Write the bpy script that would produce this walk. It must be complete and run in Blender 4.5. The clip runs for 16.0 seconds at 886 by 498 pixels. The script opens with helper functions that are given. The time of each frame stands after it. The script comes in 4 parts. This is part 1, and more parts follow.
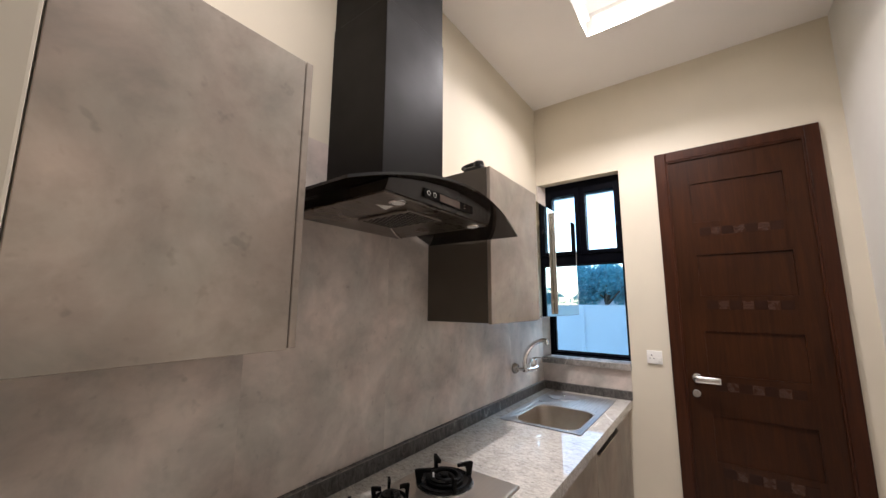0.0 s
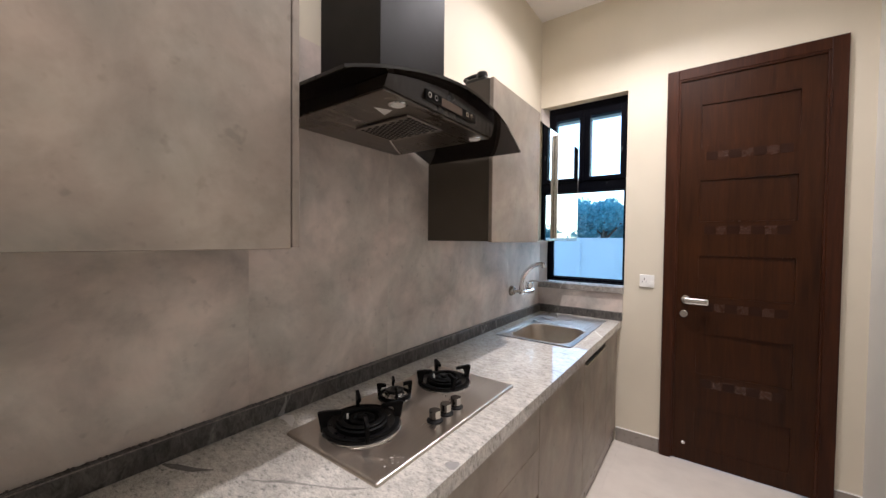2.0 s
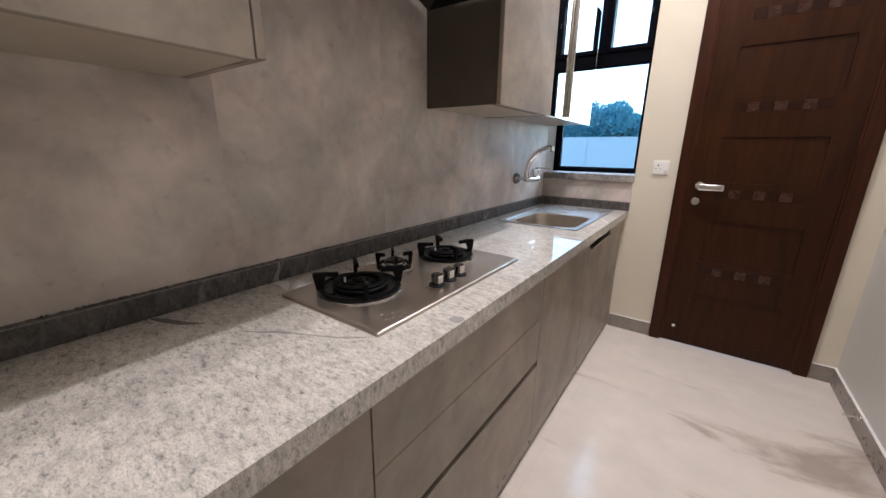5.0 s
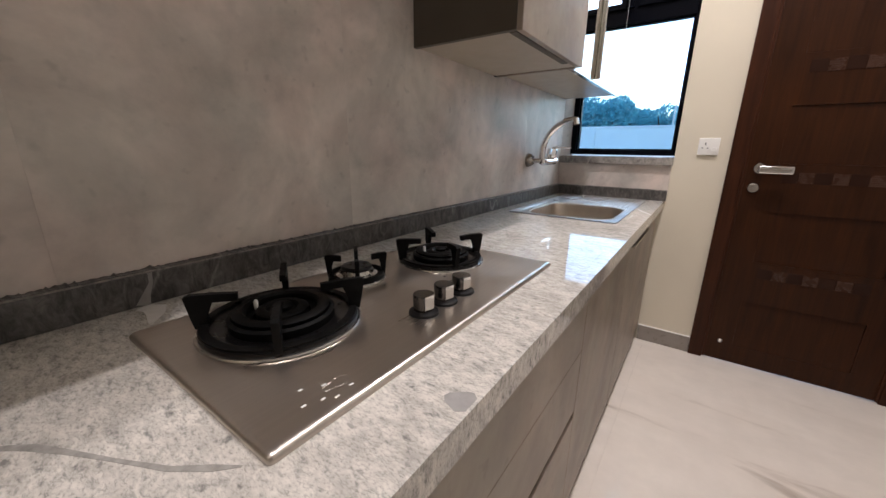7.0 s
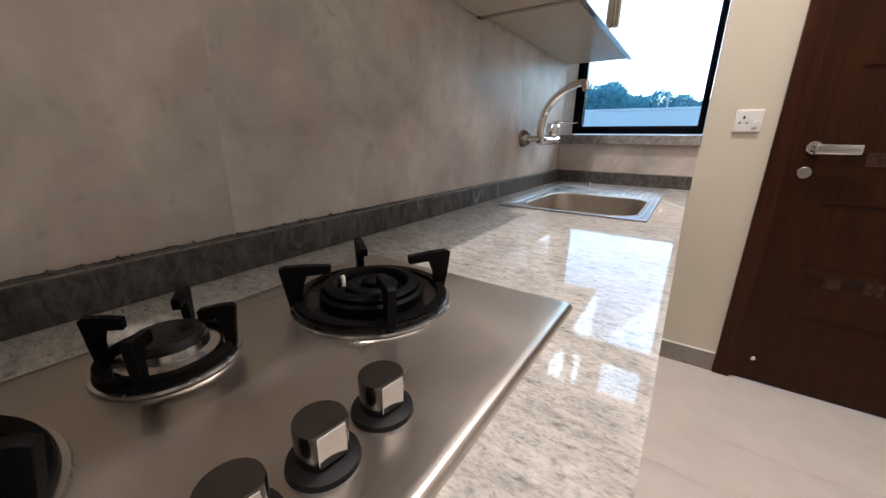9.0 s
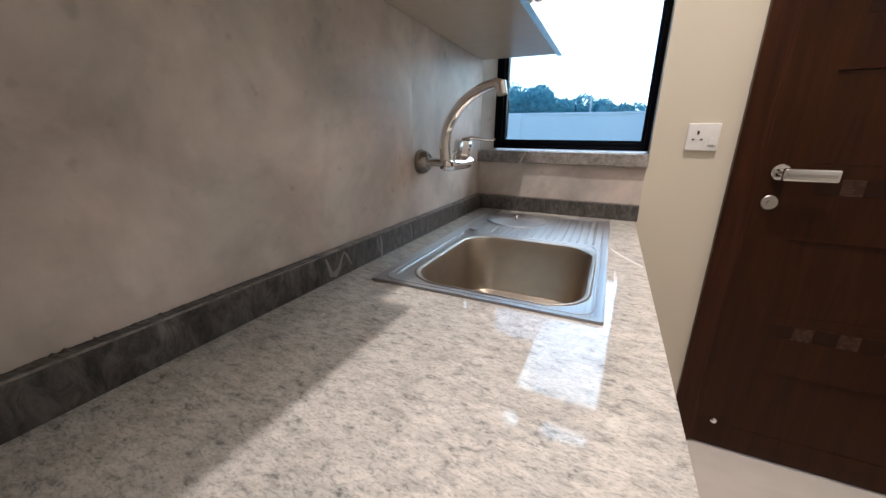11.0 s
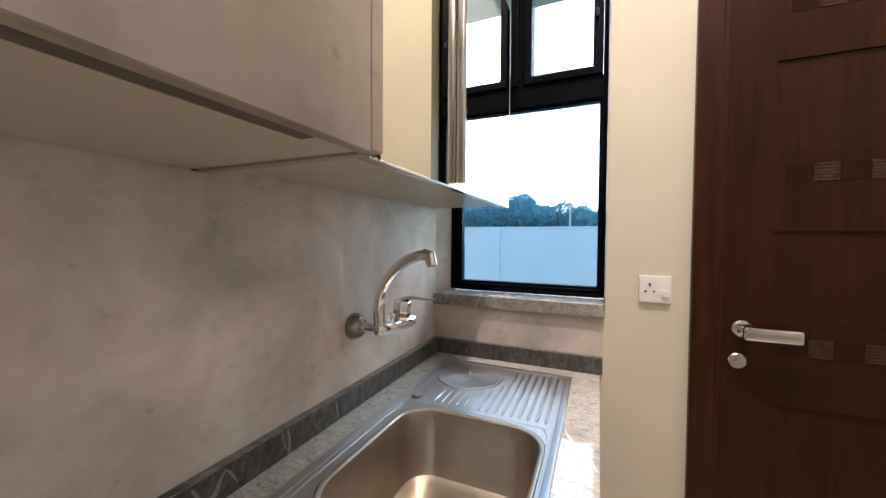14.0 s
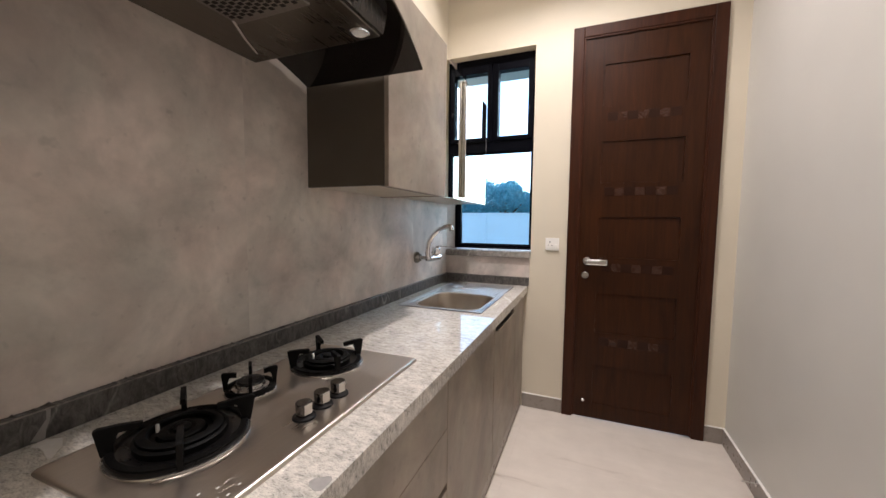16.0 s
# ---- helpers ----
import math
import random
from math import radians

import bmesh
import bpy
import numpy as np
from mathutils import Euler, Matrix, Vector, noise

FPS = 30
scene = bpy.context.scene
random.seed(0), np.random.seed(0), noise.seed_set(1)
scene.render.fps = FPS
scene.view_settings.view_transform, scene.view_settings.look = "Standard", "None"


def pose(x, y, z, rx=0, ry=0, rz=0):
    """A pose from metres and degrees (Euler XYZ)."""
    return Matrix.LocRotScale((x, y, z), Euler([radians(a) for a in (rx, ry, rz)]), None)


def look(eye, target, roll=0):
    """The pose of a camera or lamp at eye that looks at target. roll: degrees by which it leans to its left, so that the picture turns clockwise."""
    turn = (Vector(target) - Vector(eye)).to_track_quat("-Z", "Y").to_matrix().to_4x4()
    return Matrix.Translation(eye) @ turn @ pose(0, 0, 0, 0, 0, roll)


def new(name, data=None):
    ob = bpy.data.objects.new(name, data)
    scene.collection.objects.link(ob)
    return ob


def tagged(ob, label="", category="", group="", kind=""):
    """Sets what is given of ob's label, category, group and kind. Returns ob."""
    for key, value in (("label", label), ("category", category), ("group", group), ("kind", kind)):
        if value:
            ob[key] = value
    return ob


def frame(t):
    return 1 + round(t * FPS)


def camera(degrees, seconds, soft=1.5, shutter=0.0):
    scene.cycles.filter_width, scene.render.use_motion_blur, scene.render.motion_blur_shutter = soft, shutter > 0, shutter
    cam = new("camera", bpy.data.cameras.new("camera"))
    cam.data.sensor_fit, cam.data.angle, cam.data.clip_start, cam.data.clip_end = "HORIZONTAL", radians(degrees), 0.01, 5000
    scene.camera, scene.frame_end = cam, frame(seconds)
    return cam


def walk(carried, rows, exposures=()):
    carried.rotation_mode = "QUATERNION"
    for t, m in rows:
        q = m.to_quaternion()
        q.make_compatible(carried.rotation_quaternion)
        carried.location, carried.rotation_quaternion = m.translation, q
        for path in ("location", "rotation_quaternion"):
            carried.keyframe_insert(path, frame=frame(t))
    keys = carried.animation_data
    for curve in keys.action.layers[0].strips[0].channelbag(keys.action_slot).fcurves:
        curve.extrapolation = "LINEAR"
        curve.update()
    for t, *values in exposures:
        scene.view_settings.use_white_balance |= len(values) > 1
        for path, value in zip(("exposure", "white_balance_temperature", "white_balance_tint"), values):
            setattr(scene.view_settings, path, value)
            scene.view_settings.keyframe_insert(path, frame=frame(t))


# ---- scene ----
cam = camera(101.7, 16.0)
METRES, EYE, TILT, LEAN, TURN = 3.6, 1.557, 0.0, 0.0, 37.6
PATH = [
    (0, (-0.187, 1.06, 1.566), (-1.363, 2.65, 1.865), 0.3),
    (0.5, (-0.199, 1.061, 1.544), (-1.376, 2.663, 1.763), 0.5),
    (1, (-0.196, 1.063, 1.526), (-1.38, 2.67, 1.66), 0.4),
    (1.5, (-0.194, 1.062, 1.506), (-1.384, 2.669, 1.549), 0.5),
    (2, (-0.2, 1.064, 1.482), (-1.38, 2.678, 1.434), 0.6),
    (2.5, (-0.208, 1.066, 1.448), (-1.385, 2.677, 1.302), 0.7),
    (3, (-0.214, 1.062, 1.414), (-1.389, 2.662, 1.167), 0.8),
    (3.5, (-0.223, 1.065, 1.381), (-1.392, 2.652, 1.046), 0.7),
    (4, (-0.227, 1.069, 1.351), (-1.385, 2.644, 0.927), 0.8),
    (6.5, (-0.457, 1.411, 1.215), (-1.566, 2.979, 0.655), 0.7),
    (7, (-0.532, 1.522, 1.18), (-1.645, 3.095, 0.644), 0.7),
    (7.5, (-0.579, 1.615, 1.168), (-1.693, 3.174, 0.595), 0.5),
    (8, (-0.627, 1.718, 1.143), (-1.731, 3.28, 0.558), 0.8),
    (8.5, (-0.644, 1.827, 1.13), (-1.748, 3.385, 0.535), 0.9),
    (8.7, (-0.669, 1.854, 1.122), (-1.762, 3.42, 0.529), 0.8),
    (11, (-0.807, 2.461, 1.194), (-1.596, 4.202, 0.607), 0.7),
    (11.5, (-0.801, 2.57, 1.192), (-1.578, 4.321, 0.619), 0.5),
    (12, (-0.8, 2.681, 1.213), (-1.571, 4.442, 0.663), 0.9),
    (12.5, (-0.787, 2.752, 1.25), (-1.542, 4.545, 0.789), 0.8),
    (13, (-0.754, 2.769, 1.324), (-1.534, 4.584, 1.013), 0.5),
    (13.5, (-0.725, 2.734, 1.379), (-1.533, 4.559, 1.252), 0.4),
    (14, (-0.709, 2.63, 1.369), (-1.504, 4.464, 1.312), 0.4),
    (14.5, (-0.639, 2.268, 1.328), (-1.366, 4.13, 1.262), 0.5),
    (15, (-0.49, 1.956, 1.301), (-1.213, 3.816, 1.175), 0.7),
    (15.5, (-0.435, 1.627, 1.318), (-1.158, 3.487, 1.178), 0.8),
    (16, (-0.31, 1.356, 1.345), (-1.051, 3.208, 1.204), 0.6),
]
walk(cam, [(t, look(eye, target, roll)) for t, eye, target, roll in PATH],
     [(0.0, 1.71, 5950, 10), (3.5, 1.84, 5800, 10), (6.0, 1.67, 5880, 10), (8.0, 1.66, 6050, 10), (11.0, 1.54, 6200, 10),
      (12.5, 1.60, 6400, 10), (13.5, 1.64, 6550, 10), (14.5, 1.68, 6450, 10), (15.5, 1.75, 6250, 10), (16.0, 1.75, 6100, 10)])

# ---- light ----
world = bpy.data.worlds.new("world")
scene.world = world
world.use_nodes = True
_wn = world.node_tree.nodes
_sky = _wn.new("ShaderNodeTexSky")
_sky.sky_type = "NISHITA"
_sky.sun_disc = False
_sky.sun_elevation = radians(40)
_sky.sun_rotation = radians(20)
_sky.dust_density = 1.0
world.node_tree.links.new(_sky.outputs[0], _wn["Background"].inputs[0])
_wn["Background"].inputs[1].default_value = 0.15

scene.view_settings.exposure = 1.8

sun = new("sun", bpy.data.lights.new("sun", "SUN"))
sun.data.energy = 0.6
sun.data.angle = radians(50)
sun.data.color = (0.76, 0.88, 1.0)
sun.matrix_world = look((2.74, 7.52, 6.71), (0, 0, 0))

TRAY = (-0.70, 0.0, 1.16, 3.33)          # ceiling tray: x0, x1, y0, y1
CEIL = 3.30
WARM = (1.0, 0.885, 0.83)


def area_light(name, x, y, z, sx, sy, watts, color, rx=0.0, ry=0.0):
    d = bpy.data.lights.new(name, "AREA")
    d.shape, d.size, d.size_y, d.energy, d.color = "RECTANGLE", sx, sy, watts, color
    ob = new(name, d)
    ob.matrix_world = pose(x, y, z, rx, ry, 0)
    return ob


for _y, _w in ((1.27, 4.8), (3.23, 9.0)):
    area_light("tray_spot", -0.545, _y, CEIL + 0.085, 0.06, 0.06, _w, WARM).data.spread = radians(135)
area_light("tray_light", -0.28, 2.45, CEIL + 0.10, 0.4, 1.4, 3.8, WARM)
# added fill behind the camera; no lamp is known in the hall
area_light("hall_fill", -0.3, -0.2, CEIL - 0.05, 0.6, 0.6, 1.2, WARM)

# ---- materials ----


def node_material(name):
    m = bpy.data.materials.new(name)
    m.use_nodes = True
    nt = m.node_tree
    return m, nt, nt.nodes["Principled BSDF"]


def put_in(nt, socket, value):
    if hasattr(value, "is_output"):
        nt.links.new(value, socket)
    else:
        socket.default_value = value


def coords(nt, scale=(1, 1, 1), rot=(0, 0, 0)):
    """World-aligned coordinates in metres."""
    g = nt.nodes.new("ShaderNodeNewGeometry")
    mp = nt.nodes.new("ShaderNodeMapping")
    mp.inputs["Scale"].default_value = scale
    mp.inputs["Rotation"].default_value = [radians(a) for a in rot]
    nt.links.new(g.outputs["Position"], mp.inputs["Vector"])
    return mp.outputs[0]


def noise_tex(nt, vec, scale, detail=4.0, rough=0.55, distortion=0.0):
    n = nt.nodes.new("ShaderNodeTexNoise")
    n.inputs["Scale"].default_value = scale
    n.inputs["Detail"].default_value = detail
    n.inputs["Roughness"].default_value = rough
    n.inputs["Distortion"].default_value = distortion
    nt.links.new(vec, n.inputs["Vector"])
    return n.outputs["Fac"]


def ramp(nt, fac, stops):
    r = nt.nodes.new("ShaderNodeValToRGB")
    e = r.color_ramp.elements
    while len(e) < len(stops):
        e.new(0.5)
    for el, (p, c) in zip(e, stops):
        el.position = p
        el.color = (*c, 1) if len(c) == 3 else c
    nt.links.new(fac, r.inputs[0])
    return r.outputs[0]


def mix(nt, fac, a, b, mode="MIX"):
    n = nt.nodes.new("ShaderNodeMix")
    n.data_type, n.blend_type = "RGBA", mode
    put_in(nt, n.inputs[0], fac)
    put_in(nt, n.inputs[6], a)
    put_in(nt, n.inputs[7], b)
    return n.outputs[2]


def bump(nt, b, height, strength=0.2, dist=0.002):
    n = nt.nodes.new("ShaderNodeBump")
    n.inputs["Strength"].default_value = strength
    n.inputs["Distance"].default_value = dist
    nt.links.new(height, n.inputs["Height"])
    nt.links.new(n.outputs[0], b.inputs["Normal"])


def grey(v):
    return (v, v, v)


def plain(name, color, rough=0.5, metal=0.0, wear=0.08, scale=12.0, bumpy=0.0, spec=0.5):
    m, nt, b = node_material(name)
    v = coords(nt)
    f = noise_tex(nt, v, scale, 5)
    lo = tuple(c * (1 - wear) for c in color)
    hi = tuple(min(1, c * (1 + wear)) for c in color)
    nt.links.new(ramp(nt, f, [(0.3, lo), (0.7, hi)]), b.inputs["Base Color"])
    f2 = noise_tex(nt, v, scale * 4, 3)
    nt.links.new(ramp(nt, f2, [(0.3, grey(max(0.0, rough * 0.85))), (0.7, grey(min(1, rough * 1.15)))]), b.inputs["Roughness"])
    b.inputs["Metallic"].default_value = metal
    b.inputs["Specular IOR Level"].default_value = spec
    if bumpy:
        bump(nt, b, noise_tex(nt, v, scale * 10, 3), bumpy, 0.001)
    return m


def concrete_look(name, base, rough, per_piece=0.0, spec=0.4):
    """Cloudy grey-brown concrete print, as on the laminate and the wall tiles."""
    m, nt, b = node_material(name)
    v = coords(nt)
    if per_piece:
        oi = nt.nodes.new("ShaderNodeObjectInfo")
        sc = nt.nodes.new("ShaderNodeVectorMath")
        sc.operation = "SCALE"
        sc.inputs[0].default_value = (0.25, 0.4, 0.2)
        nt.links.new(oi.outputs["Random"], sc.inputs["Scale"])
        ad = nt.nodes.new("ShaderNodeVectorMath")
        ad.operation = "ADD"
        nt.links.new(v, ad.inputs[0])
        nt.links.new(sc.outputs[0], ad.inputs[1])
        v = ad.outputs[0]
    big = noise_tex(nt, v, 3.4, 6, 0.6, 0.35)
    med = noise_tex(nt, v, 11.0, 5, 0.6, 0.2)
    warm = noise_tex(nt, v, 5.0, 3, 0.5)
    c1 = ramp(nt, big, [(0.30, tuple(c * 0.68 for c in base)), (0.50, base), (0.70, tuple(min(1, c * 1.36) for c in base))])
    c2 = ramp(nt, med, [(0.25, grey(0.74)), (0.5, grey(1.0)), (0.75, grey(1.0))])
    c3 = ramp(nt, warm, [(0.35, (0.975, 1.0, 0.985)), (0.65, (1.04, 0.985, 0.965))])
    c = mix(nt, 0.7, c1, c2, "MULTIPLY")
    c = mix(nt, 1.0, c, c3, "MULTIPLY")
    spots = noise_tex(nt, v, 28.0, 2, 0.5)
    c = mix(nt, 1.0, c, ramp(nt, spots, [(0.66, grey(1.0)), (0.76, grey(0.82))]), "MULTIPLY")
    nt.links.new(c, b.inputs["Base Color"])
    nt.links.new(ramp(nt, med, [(0.3, grey(rough * 0.9)), (0.7, grey(rough * 1.15))]), b.inputs["Roughness"])
    b.inputs["Specular IOR Level"].default_value = spec
    bump(nt, b, noise_tex(nt, v, 60, 3), 0.05, 0.0006)
    return m


def stone_look(name, base, dark, vein, rough, flow=(1, 1, 1), rot=(0, 0, 0), grain=1.0, soft=0.5, veins=0.5, flecks=0.0, streaks=0.0):
    m, nt, b = node_material(name)
    v = coords(nt, flow, rot)
    v0 = coords(nt)
    f1 = noise_tex(nt, v, 40.0 * grain, 5, 0.65, 0.3)
    f2 = noise_tex(nt, v, 130.0 * grain, 3, 0.6)
    big = noise_tex(nt, v0, 3.2, 4, 0.6, 0.6)
    mid = noise_tex(nt, v, 16.0 * grain, 4, 0.6, 0.4)
    low = tuple(soft * a + (1 - soft) * d for a, d in zip(base, dark))
    c = ramp(nt, f1, [(0.30, dark), (0.42, low), (0.54, base), (0.72, tuple(min(1, a * 1.10) for a in base))])
    c = mix(nt, 0.8, c, ramp(nt, f2, [(0.32, grey(0.60)), (0.47, grey(0.98)), (0.7, grey(1.06))]), "MULTIPLY")
    c = mix(nt, 0.8, c, ramp(nt, mid, [(0.32, grey(0.80)), (0.52, grey(1.0)), (0.8, grey(1.04))]), "MULTIPLY")
    c = mix(nt, 0.8, c, ramp(nt, big, [(0.3, grey(0.84)), (0.55, grey(1.0)), (0.8, grey(1.05))]), "MULTIPLY")
    w = noise_tex(nt, v0, 1.5, 3, 0.45, 0.9)
    line = ramp(nt, w, [(0.492, grey(0.0)), (0.50, grey(veins)), (0.508, grey(0.0))])
    c = mix(nt, line, c, (*vein, 1))
    blotch = noise_tex(nt, v, 24.0, 2, 0.5, 0.4)
    c = mix(nt, ramp(nt, blotch, [(0.735, grey(0.0)), (0.76, grey(0.75))]), c, (*dark, 1))
    if flecks:
        fl = noise_tex(nt, coords(nt, (1.0, 2.6, 1.0), (0, 0, 30)), 92.0, 4, 0.66, 0.9)
        patch = noise_tex(nt, v0, 9.0, 3, 0.6)
        amount = mix(nt, 1.0, ramp(nt, fl, [(0.375, grey(flecks)), (0.45, grey(0.0))]), ramp(nt, patch, [(0.35, grey(1.0)), (0.7, grey(0.45))]), "MULTIPLY")
        c = mix(nt, amount, c, (*dark, 1))
        pale = noise_tex(nt, coords(nt, (1.0, 2.2, 1.0), (0, 0, 30)), 34.0, 5, 0.70, 0.7)
        c = mix(nt, 1.0, c, ramp(nt, pale, [(0.34, grey(0.80)), (0.58, grey(1.08))]), "MULTIPLY")
    if streaks:
        st = noise_tex(nt, coords(nt, (1.0, 1.0, 0.5), (6, 0, 0)), 52.0, 6, 0.72, 1.1)
        c = mix(nt, streaks, c, ramp(nt, st, [(0.36, grey(0.30)), (0.50, grey(0.95)), (0.66, grey(1.6))]), "MULTIPLY")
    nt.links.new(c, b.inputs["Base Color"])
    nt.links.new(ramp(nt, f1, [(0.3, grey(rough * 1.3)), (0.7, grey(rough * 0.85))]), b.inputs["Roughness"])
    bump(nt, b, f2, 0.02, 0.0003)
    return m


def floor_look():
    m, nt, b = node_material("glossy_beige_tile")
    v = coords(nt, (1.0, 3.4, 1.0), (0, 0, -24))
    v0 = coords(nt)
    f = noise_tex(nt, v, 0.85, 6, 0.58, 0.9)
    c = ramp(nt, f, [(0.31, (0.37, 0.31, 0.26)), (0.365, (0.51, 0.45, 0.39)), (0.415, (0.62, 0.56, 0.495)), (0.75, (0.68, 0.622, 0.555))])
    g = noise_tex(nt, v0, 7.0, 5, 0.6)
    c = mix(nt, 0.7, c, ramp(nt, g, [(0.3, grey(0.90)), (0.7, grey(1.03))]), "MULTIPLY")
    nt.links.new(c, b.inputs["Base Color"])
    nt.links.new(ramp(nt, g, [(0.3, grey(0.13)), (0.7, grey(0.19))]), b.inputs["Roughness"])
    return m


def wood_look(name, dark, light, rough=0.33):
    m, nt, b = node_material(name)
    v = coords(nt, (14.0, 14.0, 1.0))
    f = noise_tex(nt, v, 2.2, 6, 0.6, 0.8)
    fine = noise_tex(nt, coords(nt, (60.0, 60.0, 2.0)), 3.0, 3, 0.6)
    big = noise_tex(nt, coords(nt), 2.0, 3)
    c = ramp(nt, f, [(0.3, dark), (0.7, light)])
    c = mix(nt, 0.6, c, ramp(nt, fine, [(0.35, grey(0.7)), (0.6, grey(1.0))]), "MULTIPLY")
    c = mix(nt, 0.6, c, ramp(nt, big, [(0.3, grey(0.8)), (0.7, grey(1.15))]), "MULTIPLY")
    nt.links.new(c, b.inputs["Base Color"])
    nt.links.new(ramp(nt, fine, [(0.3, grey(rough * 1.2)), (0.7, grey(rough * 0.9))]), b.inputs["Roughness"])
    b.inputs["Specular IOR Level"].default_value = 0.19
    bump(nt, b, fine, 0.10, 0.0006)
    return m


def brushed_look(name, color, rough, axis=1, lo=0.75):
    m, nt, b = node_material(name)
    sc = [260.0, 260.0, 260.0]
    sc[axis] = 4.0
    f = noise_tex(nt, coords(nt, tuple(sc)), 1.0, 3, 0.6)
    c = ramp(nt, f, [(0.3, tuple(a * lo for a in color)), (0.7, color)])
    smear = noise_tex(nt, coords(nt), 9.0, 4, 0.6)
    nt.links.new(c, b.inputs["Base Color"])
    r = mix(nt, 0.5, ramp(nt, f, [(0.3, grey(rough * 1.2)), (0.7, grey(rough * 0.8))]), ramp(nt, smear, [(0.3, grey(rough * 0.8)), (0.7, grey(rough * 1.4))]))
    nt.links.new(r, b.inputs["Roughness"])
    b.inputs["Metallic"].default_value = 1.0
    b.inputs["Anisotropic"].default_value = 0.4
    return m


def glass_look(name, tint, rough=0.0):
    m, nt, b = node_material(name)
    b.inputs["Base Color"].default_value = (*tint, 1)
    b.inputs["Transmission Weight"].default_value = 1.0
    b.inputs["Roughness"].default_value = rough
    b.inputs["IOR"].default_value = 1.45
    return m


def foliage_look(name, a, c2):
    m, nt, b = node_material(name)
    g = nt.nodes.new("ShaderNodeNewGeometry")
    r = ramp(nt, g.outputs["Random Per Island"], [(0.0, a), (1.0, c2)])
    n = noise_tex(nt, coords(nt), 1.1, 3)
    nt.links.new(mix(nt, 0.7, r, ramp(nt, n, [(0.3, grey(0.7)), (0.7, grey(1.2))]), "MULTIPLY"), b.inputs["Base Color"])
    b.inputs["Roughness"].default_value = 0.7
    tr = nt.nodes.new("ShaderNodeBsdfTranslucent")
    nt.links.new(r, tr.inputs["Color"])
    ms = nt.nodes.new("ShaderNodeMixShader")
    ms.inputs[0].default_value = 0.45
    nt.links.new(b.outputs[0], ms.inputs[1])
    nt.links.new(tr.outputs[0], ms.inputs[2])
    nt.links.new(ms.outputs[0], nt.nodes["Material Output"].inputs[0])
    return m


PAINT = plain("cream_wall_paint", (0.66, 0.597, 0.475), 0.6, wear=0.03, scale=3.0, bumpy=0.06)
CEILING_PAINT = plain("white_ceiling_paint", (0.80, 0.77, 0.74), 0.8, wear=0.02, scale=3.0)
EAST_PAINT = plain("pale_wall_paint", (0.60, 0.585, 0.545), 0.38, wear=0.03, scale=3.0, bumpy=0.04)
LAMINATE = concrete_look("concrete_print_laminate", (0.290, 0.248, 0.204), 0.42)
WALL_TILE = concrete_look("concrete_print_wall_tile", (0.548, 0.492, 0.446), 0.40, per_piece=1.0)
# grey-brown darkened to hold the shade on faces turned from the lamps
SHADED_BOARD = plain("shaded_grey_brown_board", (0.088, 0.072, 0.054), 0.5, wear=0.12, scale=6)
MELAMINE = plain("pale_melamine_board", (0.46, 0.398, 0.312), 0.35, wear=0.04, scale=5)
BLACK_GAP = plain("dark_gap", (0.012, 0.010, 0.009), 0.7)
GRANITE = stone_look("pale_grey_granite", (0.61, 0.572, 0.515), (0.24, 0.235, 0.215), (0.36, 0.345, 0.32), 0.045, (1.0, 2.0, 1.0), (0, 0, 30), grain=1.35, soft=0.80, veins=0.25, flecks=0.62)
# rough cut top edge, coloured lighter for the light from above
LIT_CUT_EDGE = stone_look("lit_rough_cut_marble", (0.25, 0.225, 0.205), (0.11, 0.10, 0.092), (0.4, 0.38, 0.35), 0.6, grain=1.2, veins=0.3)
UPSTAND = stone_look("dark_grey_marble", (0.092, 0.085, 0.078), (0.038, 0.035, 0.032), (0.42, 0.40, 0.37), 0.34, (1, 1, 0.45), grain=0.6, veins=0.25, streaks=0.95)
SILL = stone_look("grey_brown_marble", (0.33, 0.30, 0.27), (0.15, 0.135, 0.12), (0.6, 0.56, 0.5), 0.28, (1, 1, 1.6), grain=0.5, veins=0.8, streaks=0.4)
FLOOR_TILE = floor_look()
GROUT = plain("beige_grout", (0.50, 0.46, 0.42), 0.8)
SKIRT = plain("grey_brown_skirting_tile", (0.27, 0.235, 0.205), 0.3, wear=0.12, scale=8)
DOOR_WOOD = wood_look("dark_walnut_veneer", (0.020, 0.0062, 0.0018), (0.048, 0.0148, 0.0040), 0.34)
FRAME_WOOD = wood_look("dark_walnut_frame", (0.026, 0.0078, 0.003), (0.058, 0.0175, 0.0065), 0.34)
# reddish slats coloured lighter for the gleam their ribs catch
INLAY_LIT = plain("lit_reddish_inlay_wood", (0.062, 0.028, 0.017), 0.28, wear=0.15, scale=8, spec=0.4)
INLAY_DARK = plain("black_brown_inlay_wood", (0.021, 0.0068, 0.003), 0.36, wear=0.1, scale=8, spec=0.2)
ALU = plain("black_aluminium", (0.0015, 0.0018, 0.004), 0.45, wear=0.1, spec=0.06)
HOOD_BLACK = plain("satin_black_metal", (0.006, 0.005, 0.004), 0.45, wear=0.05, scale=2, spec=0.12)
HOOD_BODY = plain("gloss_brown_black_metal", (0.030, 0.024, 0.019), 0.22, wear=0.12, scale=3, spec=0.5)
PAPER = plain("white_paper", (0.82, 0.80, 0.76), 0.7, wear=0.02)
KNOB_BASE = plain("matt_black_knob_base", (0.008, 0.007, 0.007), 0.45, spec=0.25)
HOOD_GLASS = plain("black_hood_glass", (0.006, 0.005, 0.005), 0.06, wear=0.1, spec=0.6)
